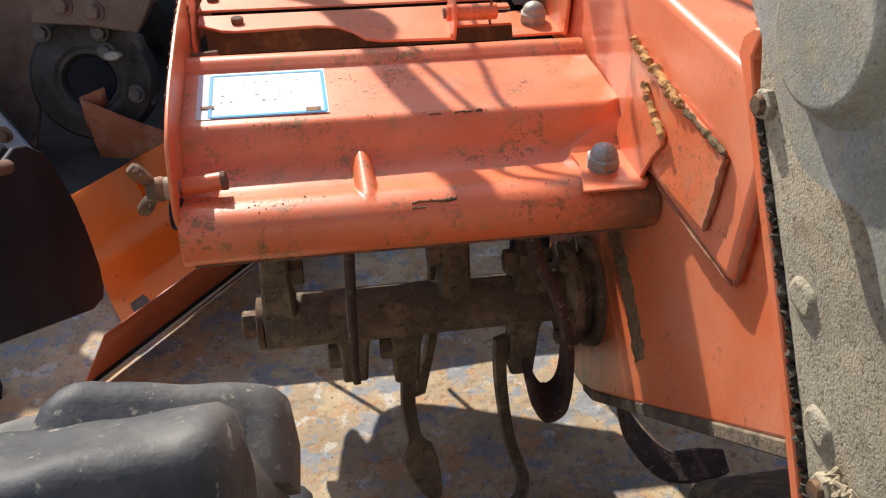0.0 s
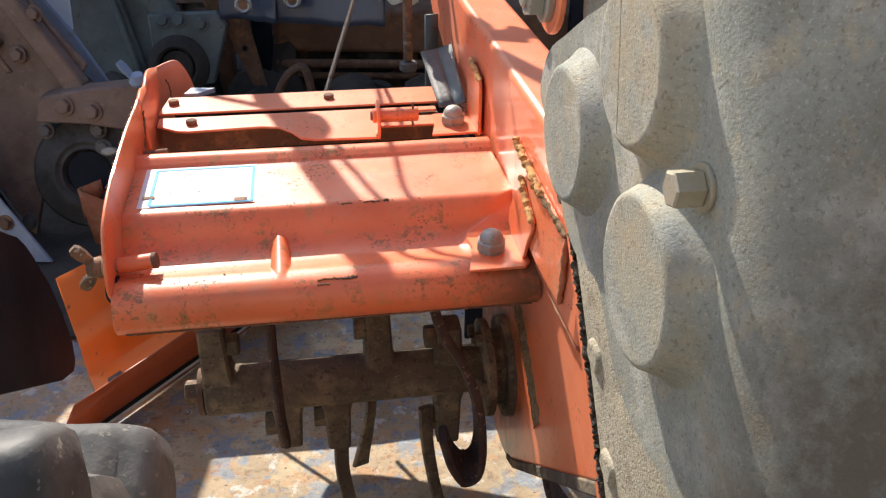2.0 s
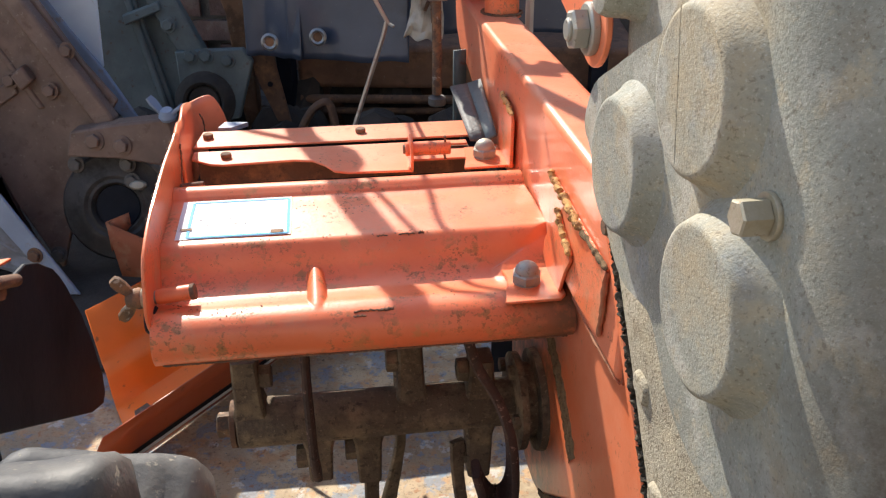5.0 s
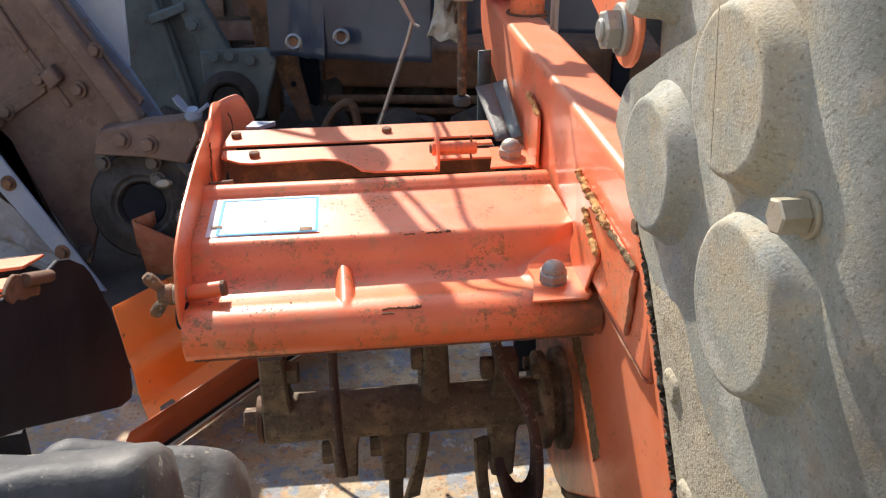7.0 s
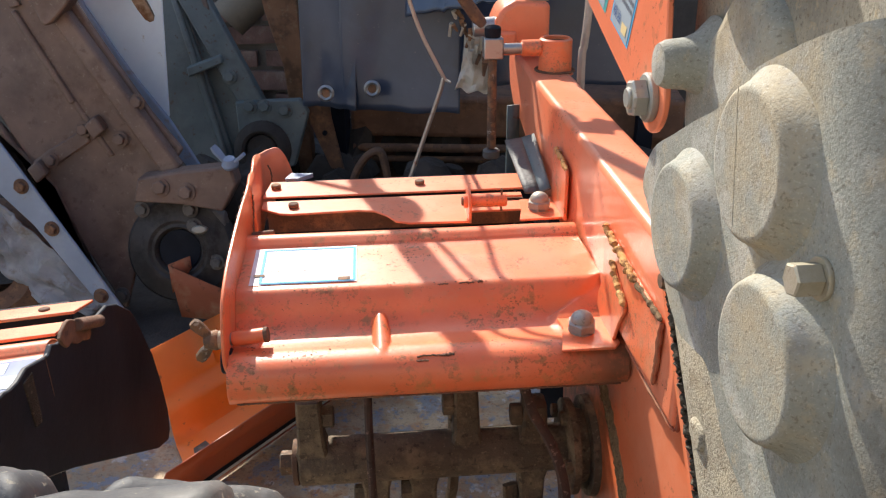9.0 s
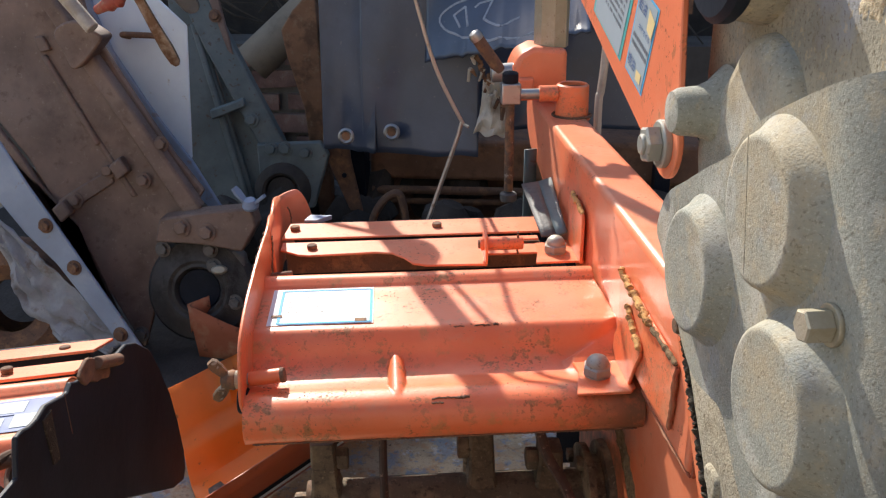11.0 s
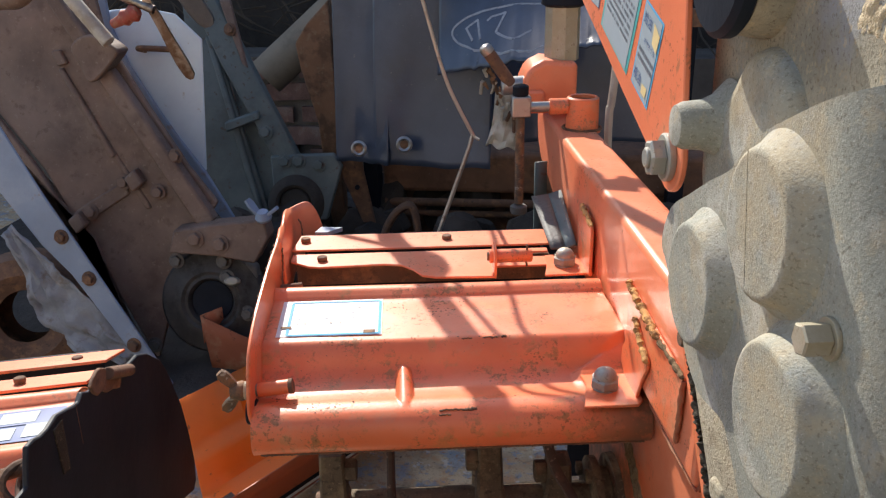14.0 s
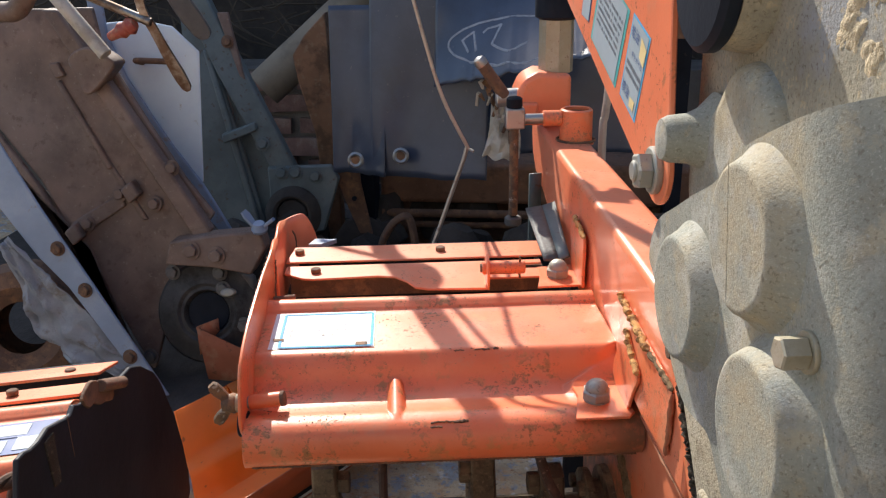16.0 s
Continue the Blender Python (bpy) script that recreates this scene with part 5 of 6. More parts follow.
# brown tiller standing on end
BR = (1.30, 0.22)
br = thing("old_tiller", "old brown-painted tiller standing on end, dusty", "tiller")
slab(br, "hood_panel", [(-1.03, 0.69), (-0.885, 0.69), (-0.595, 0.276), (-0.580, 0.244), (-0.640, 0.20), (-0.700, 0.0), (-0.923, 0.369), (-1.06, 0.53)], BR, 0.0, 0.012, M["brown"], "faded brown hood panel")
slab(br, "edge_rail", [(-0.896, 0.69), (-0.862, 0.69), (-0.567, 0.284), (-0.601, 0.268)], BR, 0.018, 0.028, M["brown"], "folded edge rail", 0.005)
slab(br, "side_face", [(-0.9, 0.69), (-0.808, 0.691), (-0.788, 0.61), (-0.768, 0.579), (-0.702, 0.48), (-0.63, 0.376), (-0.573, 0.309), (-0.6, 0.27)], BR, -0.012, 0.012, M["brown"], "recessed side face")
slab(br, "lower_strip", [(-1.06, 0.53), (-0.926, 0.366), (-0.702, -0.005), (-0.725, -0.005), (-0.822, 0.239), (-0.926, 0.338), (-1.06, 0.48)], BR, 0.010, 0.012, M["brown"], "overlapping brown strip")
slab(br, "rib", [(-0.8784, 0.5574), (-0.869, 0.5605), (-0.7677, 0.3981), (-0.7783, 0.3926)], BR, 0.010, 0.012, M["brown"], "pressed rib", 0.004)
slab(br, "rib", [(-0.86, 0.52), (-0.85, 0.52), (-0.70, 0.30), (-0.712, 0.297)], BR, 0.004, 0.008, M["brown"], "pressed rib", 0.003)
slab(br, "cross_plate", [(-0.865, 0.285), (-0.835, 0.305), (-0.755, 0.35), (-0.745, 0.325), (-0.85, 0.26)], BR, 0.006, 0.010, M["brown"], "cross plate")
slab(br, "tab", [(-0.890, 0.591), (-0.8715, 0.593), (-0.857, 0.568), (-0.878, 0.5625)], BR, 0.010, 0.012, M["brown"], "small square tab", 0.003)
slab(br, "lug", smooth_line([(-0.832, 0.603), (-0.795, 0.624), (-0.742, 0.600), (-0.7456, 0.5815), (-0.7824, 0.5447), (-0.800, 0.5405), (-0.812, 0.563)], 4, True), BR, 0.040, 0.045, M["brown"], "rounded brown lug", 0.012)
for x, z in ((-0.728, 0.355), (-0.848, 0.272)):
    slab(br, "clasp", [(x - 0.020, z + 0.004), (x + 0.002, z + 0.022), (x + 0.020, z - 0.004), (x - 0.002, z - 0.022)], BR, 0.022, 0.022, M["brown"], "square clasp", 0.004)
slab_bolts(br, ((-0.685, 0.331), (-0.824, 0.290), (-0.647, 0.399), (-0.755, 0.348)), BR, 0.006, M["brown"])
slab(br, "hinge_arm", [(-0.640, 0.272), (-0.561, 0.286), (-0.462, 0.297), (-0.452, 0.265), (-0.480, 0.215), (-0.554, 0.226), (-0.650, 0.229)], BR, 0.045, 0.04, M["brown"], "folded hinge arm", 0.004)
slab_bolts(br, ((-0.596, 0.258), (-0.547, 0.250)), BR, 0.046, M["brown"], 0.013)
slab(br, "gear_plate", [(-0.655, 0.226), (-0.554, 0.222), (-0.494, 0.190), (-0.478, 0.085), (-0.520, 0.060), (-0.560, 0.085), (-0.600, 0.090), (-0.650, 0.085), (-0.668, 0.150)], BR, 0.002, 0.03, M["greycast"], "grey gear housing plate", 0.006)
part("gear_end", lathe([(0.104, -0.030), (0.102, -0.004), (0.096, 0.004), (0.074, 0.008), (0.068, 0.014), (0.058, 0.016), (0.052, 0.012), (0.046, 0.014), (0.042, 0.008), (0.040, -0.02)], (-0.578, 1.318, 0.128), (0.1, -1, 0.3), 44), M["darkcast"], br, "round stepped gear housing")
part("oil_plug", lathe([(0.015, 0), (0.015, 0.010), (0.011, 0.014), (0.004, 0.015)], (-0.532, 1.315, 0.172), (0.2, -1, 0.5), 18, None, 0.6), M["zinc"], br, "pale oval plug")
# Black disc put in for the darkness inside the hole.
part("shaft_hole", lathe([(0.0400, 0), (0.0395, 0.004), (0.036, 0.005), (0.014, 0.001), (0.002, 0.001)], (-0.578, 1.318, 0.128), (0.1, -1, 0.3), 28), M["dark"], br, "black disc standing in for the dark shaft hole")
slab_bolts(br, ((-0.646, 0.206), (-0.551, 0.208), (-0.696, 0.04), (-0.505, 0.11), (-0.545, 0.178)), BR, 0.018, M["greycast"], 0.011)
wp = Vector((-0.458, 1.315, 0.300))
wn_ = lathe([(0.014, 0), (0.016, 0.006), (0.010, 0.018)], wp, (0, -0.3, 1), 14)
for dx in (-1, 1):
    blade([wp + Vector((dx * (0.006 + 0.008 * k), -0.003, 0.008 + (0.011 if dx < 0 else 0.006) * k)) for k in (0.3, 1, 2, 2.8)], [0.012, 0.014, 0.018, 0.012], 0.006, [(0.4, 1, 0.3)] * 4, wn_)
part("wing_nut", wn_, M["skyblue"], br, "pale wing nut")

# pale blue frame with a crumpled sheet
FR = (1.19, 0.15)
pb = thing("painted_frame", "pale blue painted steel frame leaning, bolts showing", "frame")
slab(pb, "frame_strip", [(-0.985, 0.60), (-0.844, 0.358), (-0.792, 0.279), (-0.620, 0.012), (-0.655, 0.012), (-0.802, 0.213), (-0.857, 0.268), (-1.01, 0.47)], FR, 0.0, 0.006, M["skyblue"], "pale blue strip", 0.002)
slab_bolts(pb, ((-0.815, 0.284), (-0.768, 0.208), (-0.690, 0.085)), FR, 0.0, M["rust"], 0.010)
sheet(part("crumpled_sheet", grid_surface(lambda s, t: (-0.90 + 0.21 * s - 0.075 * t * (0.35 + 0.9 * math.sin(2.6 * s) ** 2), FR[0] + 0.03 + 0.015 * noise.noise((s * 7, t * 5, 1.0)) + 0.008 * abs(noise.noise((s * 18, t * 14, 5.0))), 0.31 - 0.245 * s - 0.045 * t * (0.5 + math.sin(2.8 * s))), np.linspace(0, 1, 40), np.linspace(0, 1, 20)), M["greysheet"], pb, "crumpled grey plastic sheet"), 0.001)
drum = thing("worn_wheel", "worn brown rubber wheel lying in the shade", "wheel", pose(-0.93, 1.27, 0.11, 75, 0, 20))
part("rubber_ring", lathe([(0.05, -0.05), (0.08, -0.07), (0.11, -0.06), (0.125, -0.02), (0.125, 0.02), (0.11, 0.06), (0.08, 0.07), (0.05, 0.05)], (0, 0, 0), (0, 0, 1), 40, cap=False), M["rust"], drum)

# pale cover and grey-green tiller further back
CV = (1.53, 0.05)
wc = thing("implement_cover", "pale blue implement cover leaning behind the brown tiller", "cover")
slab(wc, "cover_panel", [(-0.839, 0.653), (-0.766, 0.659), (-0.696, 0.646), (-0.644, 0.596), (-0.661, 0.326), (-0.671, 0.316), (-0.723, 0.397), (-0.755, 0.447), (-0.813, 0.545), (-0.844, 0.629)], CV, 0.0, 0.006, M["coverwhite"], "white-blue sheet cover", 0.003)
slab(wc, "cover_edge", [(-0.867, 0.706), (-0.866, 0.63), (-0.836, 0.546), (-0.781, 0.449), (-0.711, 0.33), (-0.663, 0.258), (-0.62, 0.209), (-0.595, 0.209), (-0.622, 0.259), (-0.657, 0.322), (-0.713, 0.4), (-0.744, 0.449), (-0.801, 0.546), (-0.832, 0.63), (-0.836, 0.706)], CV, 0.012, 0.010, M["skyblue"], "folded cover edge", 0.003)
part("cover_handle", pipe(smooth_line([(-0.765, 1.555, 0.575), (-0.765, 1.53, 0.582), (-0.70, 1.53, 0.580), (-0.695, 1.555, 0.575)], 6), 0.006, 10), M["rust"], wc, "small dark handle")
GG = (1.78, 0.20)
gg = thing("old_tiller", "grey-green tiller standing on end in the shade", "tiller")
slab(gg, "hood_panel", [(-0.84, 0.72), (-0.768, 0.60), (-0.600, 0.06), (-0.730, 0.02), (-0.80, 0.273)], GG, 0.0, 0.012, M["greygreen"], "grey-green hood panel")
slab(gg, "dark_panel", [(-0.80, 0.70), (-0.718, 0.56), (-0.510, 0.06), (-0.60, 0.04)], GG, -0.016, 0.012, M["greygreen"], "recessed panel")
slab(gg, "edge_rail", [(-0.860, 0.76), (-0.798, 0.76), (-0.540, 0.279), (-0.605, 0.277), (-0.735, 0.504)], GG, 0.02, 0.03, M["greygreen"], "broad edge rail", 0.005)
slab(gg, "edge_strip", [(-0.7296, 0.6466), (-0.7019, 0.6465), (-0.6629, 0.4912), (-0.6765, 0.5015)], GG, 0.026, 0.012, M["brown"], "dull brown edge strip")
slab_bolts(gg, ((-0.7015, 0.5807),), GG, 0.03, M["rust"], 0.011)
slab(gg, "rib", [(-0.775, 0.56), (-0.758, 0.56), (-0.63, 0.12), (-0.648, 0.12)], GG, 0.010, 0.014, M["greygreen"], "pressed rib", 0.005)
slab(gg, "foot_plate", [(-0.611, 0.288), (-0.454, 0.296), (-0.433, 0.266), (-0.470, 0.14), (-0.597, 0.12)], GG, 0.03, 0.02, M["greygreen"], "foot plate", 0.004)
slab_bolts(gg, ((-0.575, 0.277), (-0.539, 0.278), (-0.620, 0.345), (-0.49, 0.27)), GG, 0.03, M["greygreen"], 0.013)
part("gear_end", lathe([(0.070, -0.02), (0.068, 0.006), (0.056, 0.020), (0.046, 0.024), (0.040, 0.020), (0.036, -0.02)], (-0.545, 1.78, 0.18), (0.1, -1, 0.2), 32), M["shadebrown"], gg, "round dark shaft housing")
part("shaft_end", rod((-0.545, 1.79, 0.18), (-0.544, 1.765, 0.184), 0.036, 24), M["shadebrown"], gg)
slab(gg, "latch", [(-0.725, 0.365), (-0.665, 0.385), (-0.640, 0.395), (-0.635, 0.375), (-0.720, 0.342)], GG, 0.03, 0.03, M["greygreen"], "small latch", 0.004)

# pile of scrap between the implements, its near-black colour standing in for shade
pile = thing("scrap_heap", "heap of scrap, coloured near-black for the shade there", "scrap heap", kind="stuff")
pb_ = bmesh.new()
rs = random.Random(33)
for i in range(90):
    x, y = rs.uniform(-1.0, 0.35), rs.uniform(1.55, 2.3)
    r = rs.uniform(0.03, 0.09)
    o = Vector((x, y, rs.uniform(0.0, 0.10)))
    lathe([(r * 0.6, 0), (r, r * 0.3), (r * rs.uniform(0.7, 1), r * 0.9), (r * 0.4, r * 1.4)], o, (rs.uniform(-0.5, 0.5), rs.uniform(-0.5, 0.5), 1), 7, pb_, rs.uniform(0.5, 1))
part("scrap", pb_, M["shadebrown"], pile)
# Dark sheet laid over the deck where only shade falls.
flr = thing("shade_mat", "near-black sheet on the deck standing in for deep shade", "mat")
soft(part("mat", prism([(-1.5, 0.98), (-0.46, 0.98), (-0.32, 1.26), (0.55, 1.26), (0.55, 2.5), (-1.5, 2.5)], "z", 0.001, 0.008), M["shadebrown"], flr), 0.002, 1)

# levers over the brown tiller
lev = thing("brake_levers", "worn chrome lever with a rusty flat tip on a handlebar", "lever")
part("lever", blade([Vector(p) for p in smooth_line([(-0.655, 1.36, 0.76), (-0.655, 1.36, 0.70), (-0.640, 1.37, 0.655), (-0.620, 1.38, 0.60), (-0.603, 1.40, 0.545)], 6)], list(np.interp(np.linspace(0, 1, 25), [0, 0.3, 0.6, 0.85, 0.97, 1], [0.022, 0.016, 0.018, 0.024, 0.018, 0.008])), 0.008, [(1, 0.2, 0.4)] * 25), M["chrome"], lev)
part("bar", rod((-0.80, 1.37, 0.735), (-0.64, 1.36, 0.672), 0.008, 14), M["chrome"], lev)
part("grip", lathe([(0.008, -0.02), (0.010, 0), (0.015, 0.01), (0.012, 0.02), (0.016, 0.03), (0.009, 0.04)], (-0.705, 1.36, 0.655), (0.8, -0.1, 0.35), 18), M["red"], lev, "faded red knob")
part("stay", rod((-0.84, 1.38, 0.735), (-0.735, 1.36, 0.615), 0.013, 14), M["pale"], lev, "dusty pale stay")
part("yoke", pipe(smooth_line([(-0.95, 1.32, 0.69), (-0.90, 1.32, 0.695), (-0.86, 1.31, 0.70), (-0.82, 1.30, 0.74)], 6), 0.018, 12), M["brown"], lev, "dusty yoke")
part("blade_guard", blade([Vector(p) for p in smooth_line([(-0.665, 1.45, 0.78), (-0.625, 1.46, 0.70), (-0.600, 1.47, 0.655), (-0.585, 1.475, 0.632)], 4)], list(np.interp(np.linspace(0, 1, 13), [0, 0.5, 0.8, 0.93, 1], [0.036, 0.040, 0.034, 0.022, 0.006])), 0.014, [(1, 0.3, 0.4)] * 13), M["greycast"], lev, "dark curved guard")

# the far group is laid out at 1.4 m and set back as a whole
EYE_MID = Vector((0.08, -0.116, 0.81))
FAR = Matrix.Translation(EYE_MID) @ Matrix.Scale(1.22, 4) @ Matrix.Translation(-EYE_MID)


# navy rubber sheets with eyelets, hung over a rusty box
def sheet_point(x0, x1, z0, z1, y, lean, seed, skew=0.0, drape=0.0, ragged=0.0):
    """The sheet's surface: s across, q up from its lower edge; drape: how far the lower edge swings out."""
    def at(s, q):
        wob = 0.012 * noise.noise((s * 2.5, q * 1.5, seed)) + 0.018 * math.sin(3 * s + seed) * (1 - q)
        low = 0.006 * noise.noise((s * 4, 0.0, seed)) + ragged * (noise.noise((s * 11, 4.0, seed)) + 0.5 * noise.noise((s * 29, 7.0, seed)))
        return (x0 + (x1 - x0) * s, y + lean * q + wob - drape * s * (1 - q) ** 1.6, z0 + (z1 - z0) * q + skew * s * (1 - q) + low * (1 - q) ** 2)
    return at


def rubber_sheet(name, label, at):
    t = thing(name, label, "rubber sheet", FAR, group="hanging rubber sheets")
    sheet(part("sheet", grid_surface(at, np.linspace(0, 1, 48), np.linspace(0, 1, 28)), M["navy"], t), 0.003)
    return t


def eyelet(parent, x, y, z, r=0.0155):
    part("eyelet", lathe([(r, 0), (r * 0.97, 0.003), (r * 0.75, 0.005), (r * 0.52, 0.003), (r * 0.5, -0.003)], (x, y, z), (0.05, -1, 0.15), 28, cap=False), M["steel"], parent, "pale metal eyelet")
    part("eyelet_hole", lathe([(r * 0.55, 0), (r * 0.5, 0.001)], (x, y, z), (0.05, -1, 0.15), 20), M["ply"], parent)


s1 = rubber_sheet("rubber_sheet", "dark blue rubber sheet with a metal eyelet, hanging", sheet_point(-0.342, -0.235, 0.385, 0.692, 1.415, 0.05, 1.0))
eyelet(s1, -0.289, 1.395, 0.418)
s2 = rubber_sheet("rubber_sheet", "dark blue rubber sheet with an eyelet, hanging", sheet_point(-0.262, -0.042, 0.384, 0.735, 1.400, 0.05, 2.0, 0.004))
eyelet(s2, -0.201, 1.385, 0.430)
drop = sheet_point(-0.137, 0.14, 0.556, 0.745, 1.385, 0.06, 3.0, 0.078, 0.170, 0.007)
s3 = rubber_sheet("rubber_sheet", "dark blue rubber sheet with chalk marks, torn lower edge", drop)


def chalked(x, z):
    """The place on the chalked sheet, just proud of it."""
    s = (x + 0.137) / 0.277
    p = drop(s, (z - 0.556 - 0.078 * s) / (0.189 - 0.078 * s))
    return (p[0], p[1] + 0.0010, p[2])


ring = [(-0.008 + 0.102 * math.cos(a) + 0.014 * math.sin(a), 0.641 + 0.036 * math.sin(a) + 0.010 * math.cos(a)) for a in np.linspace(0.5, 6.1, 34)]
part("chalk_ring", pipe([chalked(x, z) for x, z in ring], 0.0034, 6), M["chalk"], s3, "chalk oval")
for line in (((-0.085, 0.636), (-0.072, 0.617)), ((-0.086, 0.634), (-0.064, 0.652)), ((-0.064, 0.652), (-0.058, 0.620)), ((-0.048, 0.650), (-0.040, 0.657)), ((-0.040, 0.657), (-0.016, 0.665)), ((-0.016, 0.665), (-0.031, 0.635)), ((-0.031, 0.635), (0.0, 0.624)), ((0.0, 0.624), (0.030, 0.642))):
    (xa, za), (xb, zb) = line
    part("chalk_stroke", pipe([chalked(xa + (xb - xa) * k, za + (zb - za) * k) for k in (0, 0.33, 0.67, 1)], 0.0034, 6), M["chalk"], s3)
s4 = rubber_sheet("rubber_sheet", "dark blue rubber sheet in the shade", sheet_point(-0.075, 0.30, 0.40, 0.66, 1.56, 0.05, 4.0))
rag = thing("torn_cloth", "pale torn cloth strip hanging behind the lever", "cloth", FAR)
sheet(part("cloth", grid_surface(lambda s, t: (-0.049 + 0.066 * s + 0.003 * math.sin(4 * t) + (0.020 - 0.022 * s) * t, 1.36 + 0.012 * noise.noise((s * 5, t * 5, 2.0)) + 0.006 * math.sin(9 * s + 3 * t), 0.436 - 0.006 * s + 0.098 * t + 0.004 * math.sin(14 * s) * (1 - t)), np.linspace(0, 1, 18), np.linspace(0, 1, 18)), M["pale"], rag), 0.002)
splin = thing("splintered_wood", "splintered pale wood scraps under the torn sheet", "wood", FAR)
for i in range(22):
    r = random.Random(60 + i)
    k = r.random()
    x, z = -0.056 + 0.070 * k + r.uniform(-0.012, 0.012), 0.565 - 0.10 * max(0.0, k - 0.25) + r.uniform(-0.016, 0.012)
    y = 1.335 + r.uniform(-0.01, 0.01)
    part("splinter", blade([(x, y, z), (x + r.uniform(-0.010, 0.014), y + 0.006, z - r.uniform(0.008, 0.026))], [r.uniform(0.005, 0.012), 0.003], 0.005, [(0.3, r.uniform(-0.4, 0.4), 1)] * 2), M["pale" if i % 3 == 0 else "ply" if i % 3 == 1 else "rust"], splin)

# rusty box behind the sheets, with wheels and bars
rb = thing("rusty_machine", "rusty brown machine body under the rubber sheets", "machine", FAR)
soft(part("body_panel", box(-0.29, 0.40, 1.60, 1.95, 0.272, 0.36), M["rustbox"], rb, "rusty panel"), 0.012, 3)
soft(part("body_lower", box(-0.28, 0.40, 1.68, 1.95, 0.146, 0.268), M["rustbox"], rb, "dark lower body"), 0.006, 2)
part("rail", rod((-0.28, 1.575, 0.258), (0.3, 1.56, 0.266), 0.009, 12), M["rust"], rb)
part("rail", rod((-0.28, 1.60, 0.225), (0.3, 1.59, 0.232), 0.007, 12), M["rust"], rb)
part("upright", box(-0.318, -0.290, 1.55, 1.60, 0.146, 0.66), M["dark"], rb)
part("upright", box(0.30, 0.33, 1.55, 1.60, 0.146, 0.72), M["dark"], rb)
part("hanging_rail", box(-0.33, 0.33, 1.475, 1.50, 0.63, 0.66), M["rust"], rb)
part("brace_bar", blade([(-0.335, 1.49, 0.40), (-0.326, 1.49, 0.34), (-0.292, 1.50, 0.21), (-0.28, 1.50, 0.10)], [0.048, 0.046, 0.020, 0.014], 0.01, [(1, 0, 0.1)] * 4), M["rust"], rb, "tapered drilled bar")
part("bar_hole", rod((-0.318, 1.482, 0.315), (-0.318, 1.492, 0.315), 0.005, 12), M["dark"], rb)
part("frame_loop", pipe(smooth_line([(-0.262, 1.45, 0.20), (-0.255, 1.45, 0.24), (-0.231, 1.45, 0.278), (-0.204, 1.45, 0.290), (-0.192, 1.45, 0.25), (-0.188, 1.45, 0.18)], 6), 0.008, 10, None, 1.0, 1.6), M["rust"], rb)
wh = thing("small_wheel", "small dark wheel in the shade", "wheel", FAR @ pose(-0.395, 1.64, 0.135, 90, 0, 8))
part("tyre", lathe([(0.07, -0.03), (0.10, -0.035), (0.115, -0.02), (0.115, 0.02), (0.10, 0.035), (0.07, 0.03)], (0, 0, 0), (0, 0, 1), 36, cap=False), M["rubber"], wh)
part("hub", lathe([(0.02, -0.03), (0.07, -0.02), (0.07, 0.02), (0.02, 0.03)], (0, 0, 0), (0, 0, 1), 28), M["greycast"], wh)

# bent wire
wr = thing("bent_wire", "stiff pale wire with a kink, hanging down", "wire")
part("upper_wire", pipe(smooth_line([(-0.118, 1.03, 0.76), (-0.098, 1.035, 0.68), (-0.075, 1.04, 0.60), (-0.040, 1.04, 0.529)], 6), 0.0027, 8), M["steel"], wr)
part("lower_wire", pipe([(-0.042, 1.04, 0.530), (-0.046, 1.04, 0.515), (-0.090, 1.04, 0.39), (-0.13, 1.04, 0.27)], 0.0031, 8), M["steel"], wr)
part("wire_end", pipe([(-0.040, 1.04, 0.529), (-0.032, 1.035, 0.526)], 0.002, 6), M["zinc"], wr)
cab = thing("grey_cable", "grey cable hanging behind the mast plate", "cable")
part("cable", pipe(smooth_line([(0.153, 1.05, 0.70), (0.1495, 1.05, 0.611), (0.1468, 1.05, 0.576), (0.1447, 1.05, 0.538), (0.150, 1.05, 0.30)], 6), 0.0055, 8), M["pale"], cab)

# wooden plank, plastic pipe
pk = thing("wooden_plank", "weathered split plank standing against the sheets", "plank")
soft(part("board", prism([(-0.575, 0.536), (-0.542, 0.584), (-0.485, 0.640), (-0.470, 0.0), (-0.505, 0.0), (-0.530, 0.34), (-0.565, 0.472)], "y", 1.96, 2.0), M["ply"], pk), 0.004, 2)
pp = thing("plastic_pipe", "tan plastic pipe lying on the wall", "pipe")
part("pipe", lathe([(0.053, 0), (0.057, 0.0), (0.057, 0.6), (0.053, 0.6), (0.053, 0)], (-0.775, 2.30, 0.395), (0.62, 0.22, 0.55), 28, cap=False), M["tan"], pp)

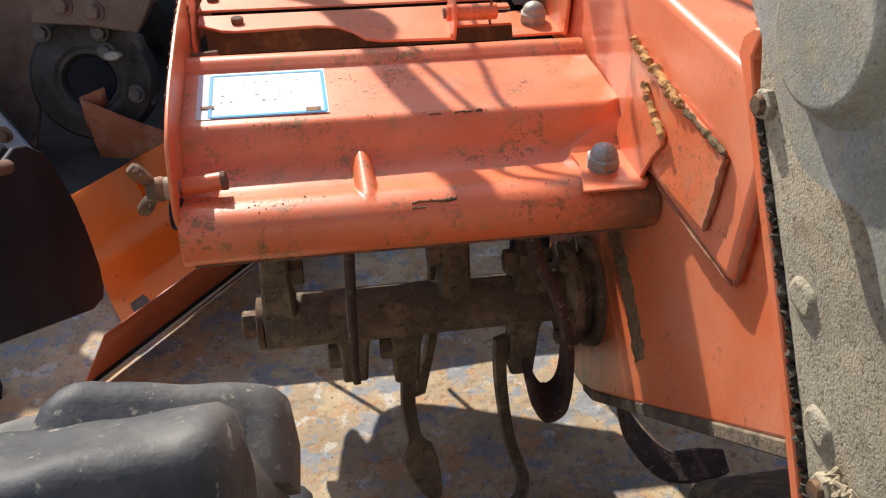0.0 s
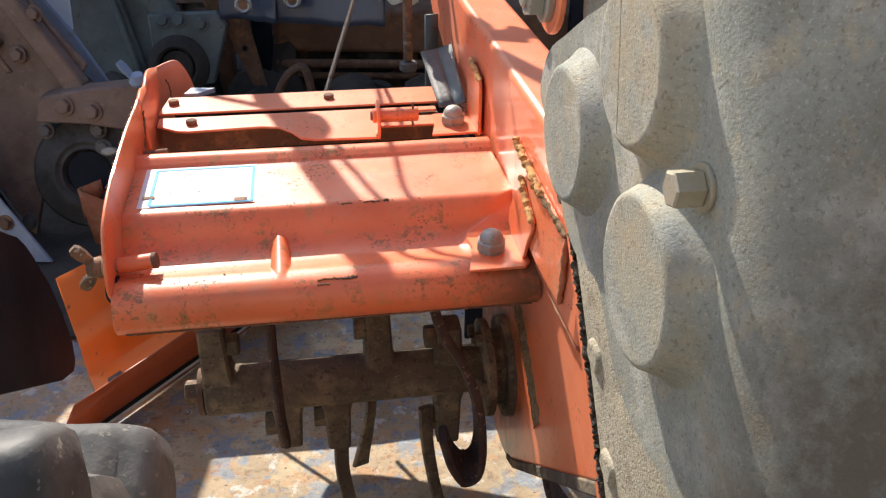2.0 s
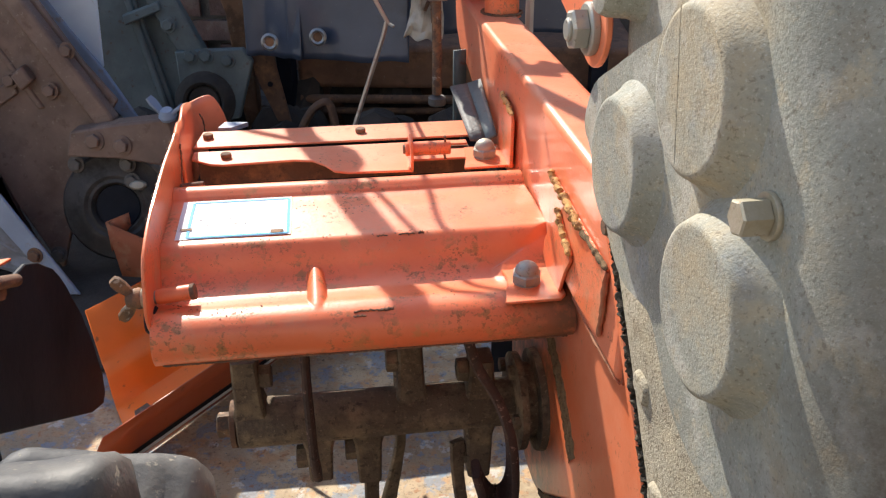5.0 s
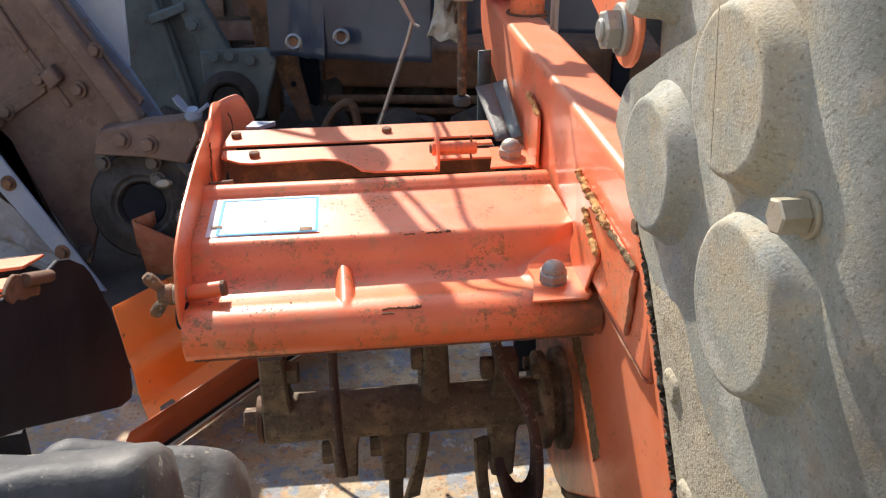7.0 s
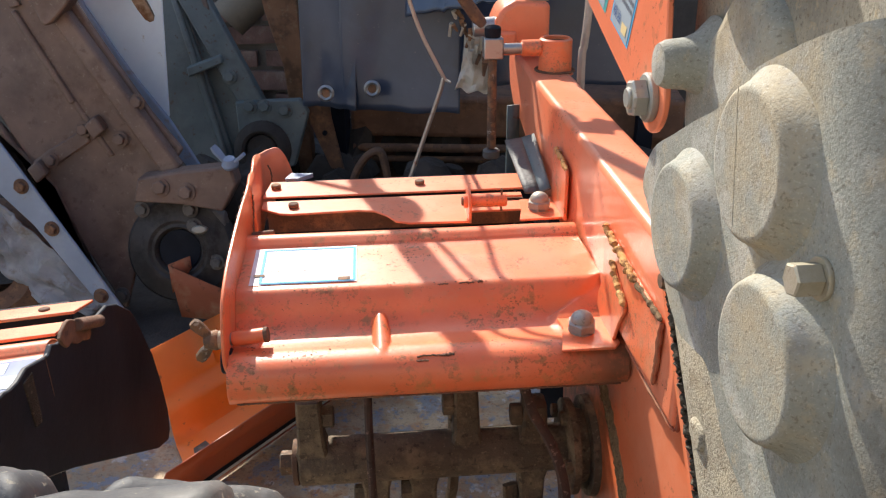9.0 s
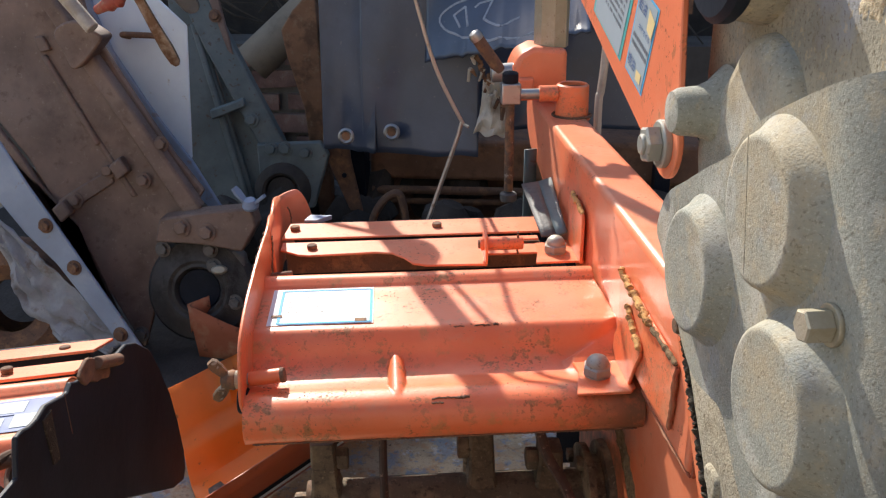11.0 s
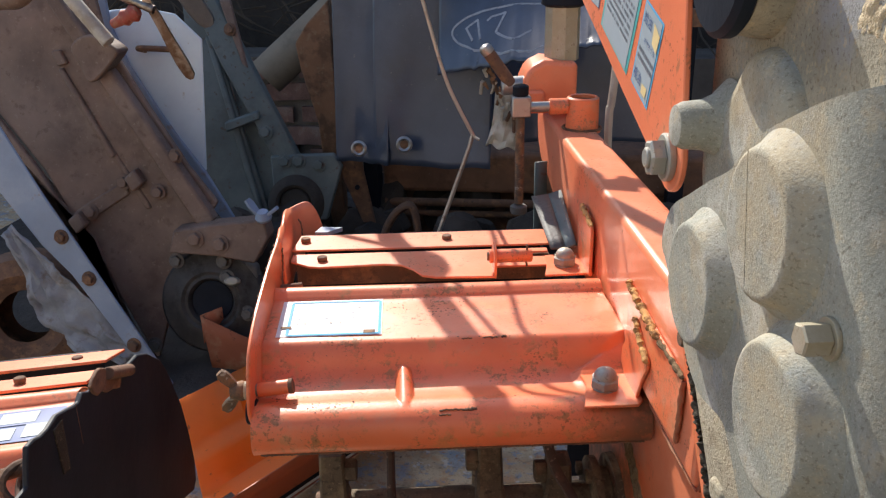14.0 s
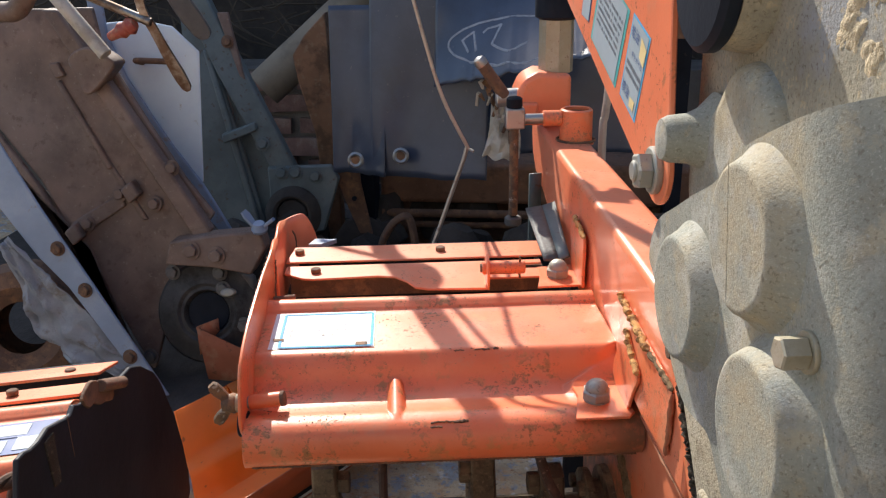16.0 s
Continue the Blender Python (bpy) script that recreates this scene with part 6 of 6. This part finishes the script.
# ---- brick wall and dark brush behind ----
wall = tagged(part("wall_back", box(-3.2, 3.2, 2.52, 2.75, 0, 0.42), M["mortar"]), "low weathered brick wall in the shade", "wall", kind="structure")
brush = thing("dry_brush", "dark dry brush and twigs behind the wall", "brush", kind="stuff")
bmx = bmesh.new()
rb_ = random.Random(12)
for i in range(420):
    x, z = rb_.uniform(-1.6, 0.6), rb_.uniform(0.35, 0.95)
    y = rb_.uniform(2.6, 3.0)
    d = Vector((rb_.uniform(-1, 1), rb_.uniform(-0.3, 0.3), rb_.uniform(-0.4, 1))).normalized() * rb_.uniform(0.08, 0.3)
    p = Vector((x, y, z))
    k = Vector((rb_.uniform(-1, 1), rb_.uniform(-1, 1), rb_.uniform(-1, 1))) * 0.02
    pipe([p, p + d * 0.5 + k, p + d], rb_.uniform(0.0015, 0.004), 4, bmx)
part("twigs", bmx, M["twig"], brush)
# Out-of-view wall, pale so that it throws sunlight back into the shadows.
tagged(part("wall_near", box(-4, 4, -1.9, -1.7, 0, 2.3), M["plaster"]), "unseen pale rough wall behind the viewer, added to bounce sunlight", "wall", kind="structure")
tagged(part("wall_side", box(2.2, 2.4, -1.9, 3.0, 0, 2.0), M["mortar"]), "dark rough yard wall beside the machines", "wall", kind="structure")
# The far wall takes its shade from the near-black material.
tagged(part("wall_far", box(-6, 6, 3.15, 3.4, 0, 2.05), M["shadebrown"]), "rough wall far behind, shade put into its dark colour", "wall", kind="structure")

brick_bm = box(-0.105, 0.105, -0.05, 0.05, -0.03, 0.03)
brick0 = soft(part("brick", brick_bm, M["brickm"], wall), 0.004, 1)
brick0.location = (-1.2, 2.540, 0.03)
bme = brick0.data
rk = random.Random(5)
for row in range(6):
    for col in range(7):
        if row == 0 and col == 0:
            continue
        b = new("brick", bme)
        b.parent = wall
        b.location = (-1.2 + col * 0.222 + (0.111 if row % 2 else 0) + rk.uniform(-0.006, 0.006), 2.540 + rk.uniform(-0.012, 0.008), 0.03 + row * 0.071 + rk.uniform(-0.003, 0.003))
        b.rotation_euler = (rk.uniform(-0.05, 0.05), rk.uniform(-0.06, 0.06), rk.uniform(-0.08, 0.08))
        b.scale = (rk.uniform(0.72, 1.0), rk.uniform(0.8, 1.05), rk.uniform(0.78, 1.0))
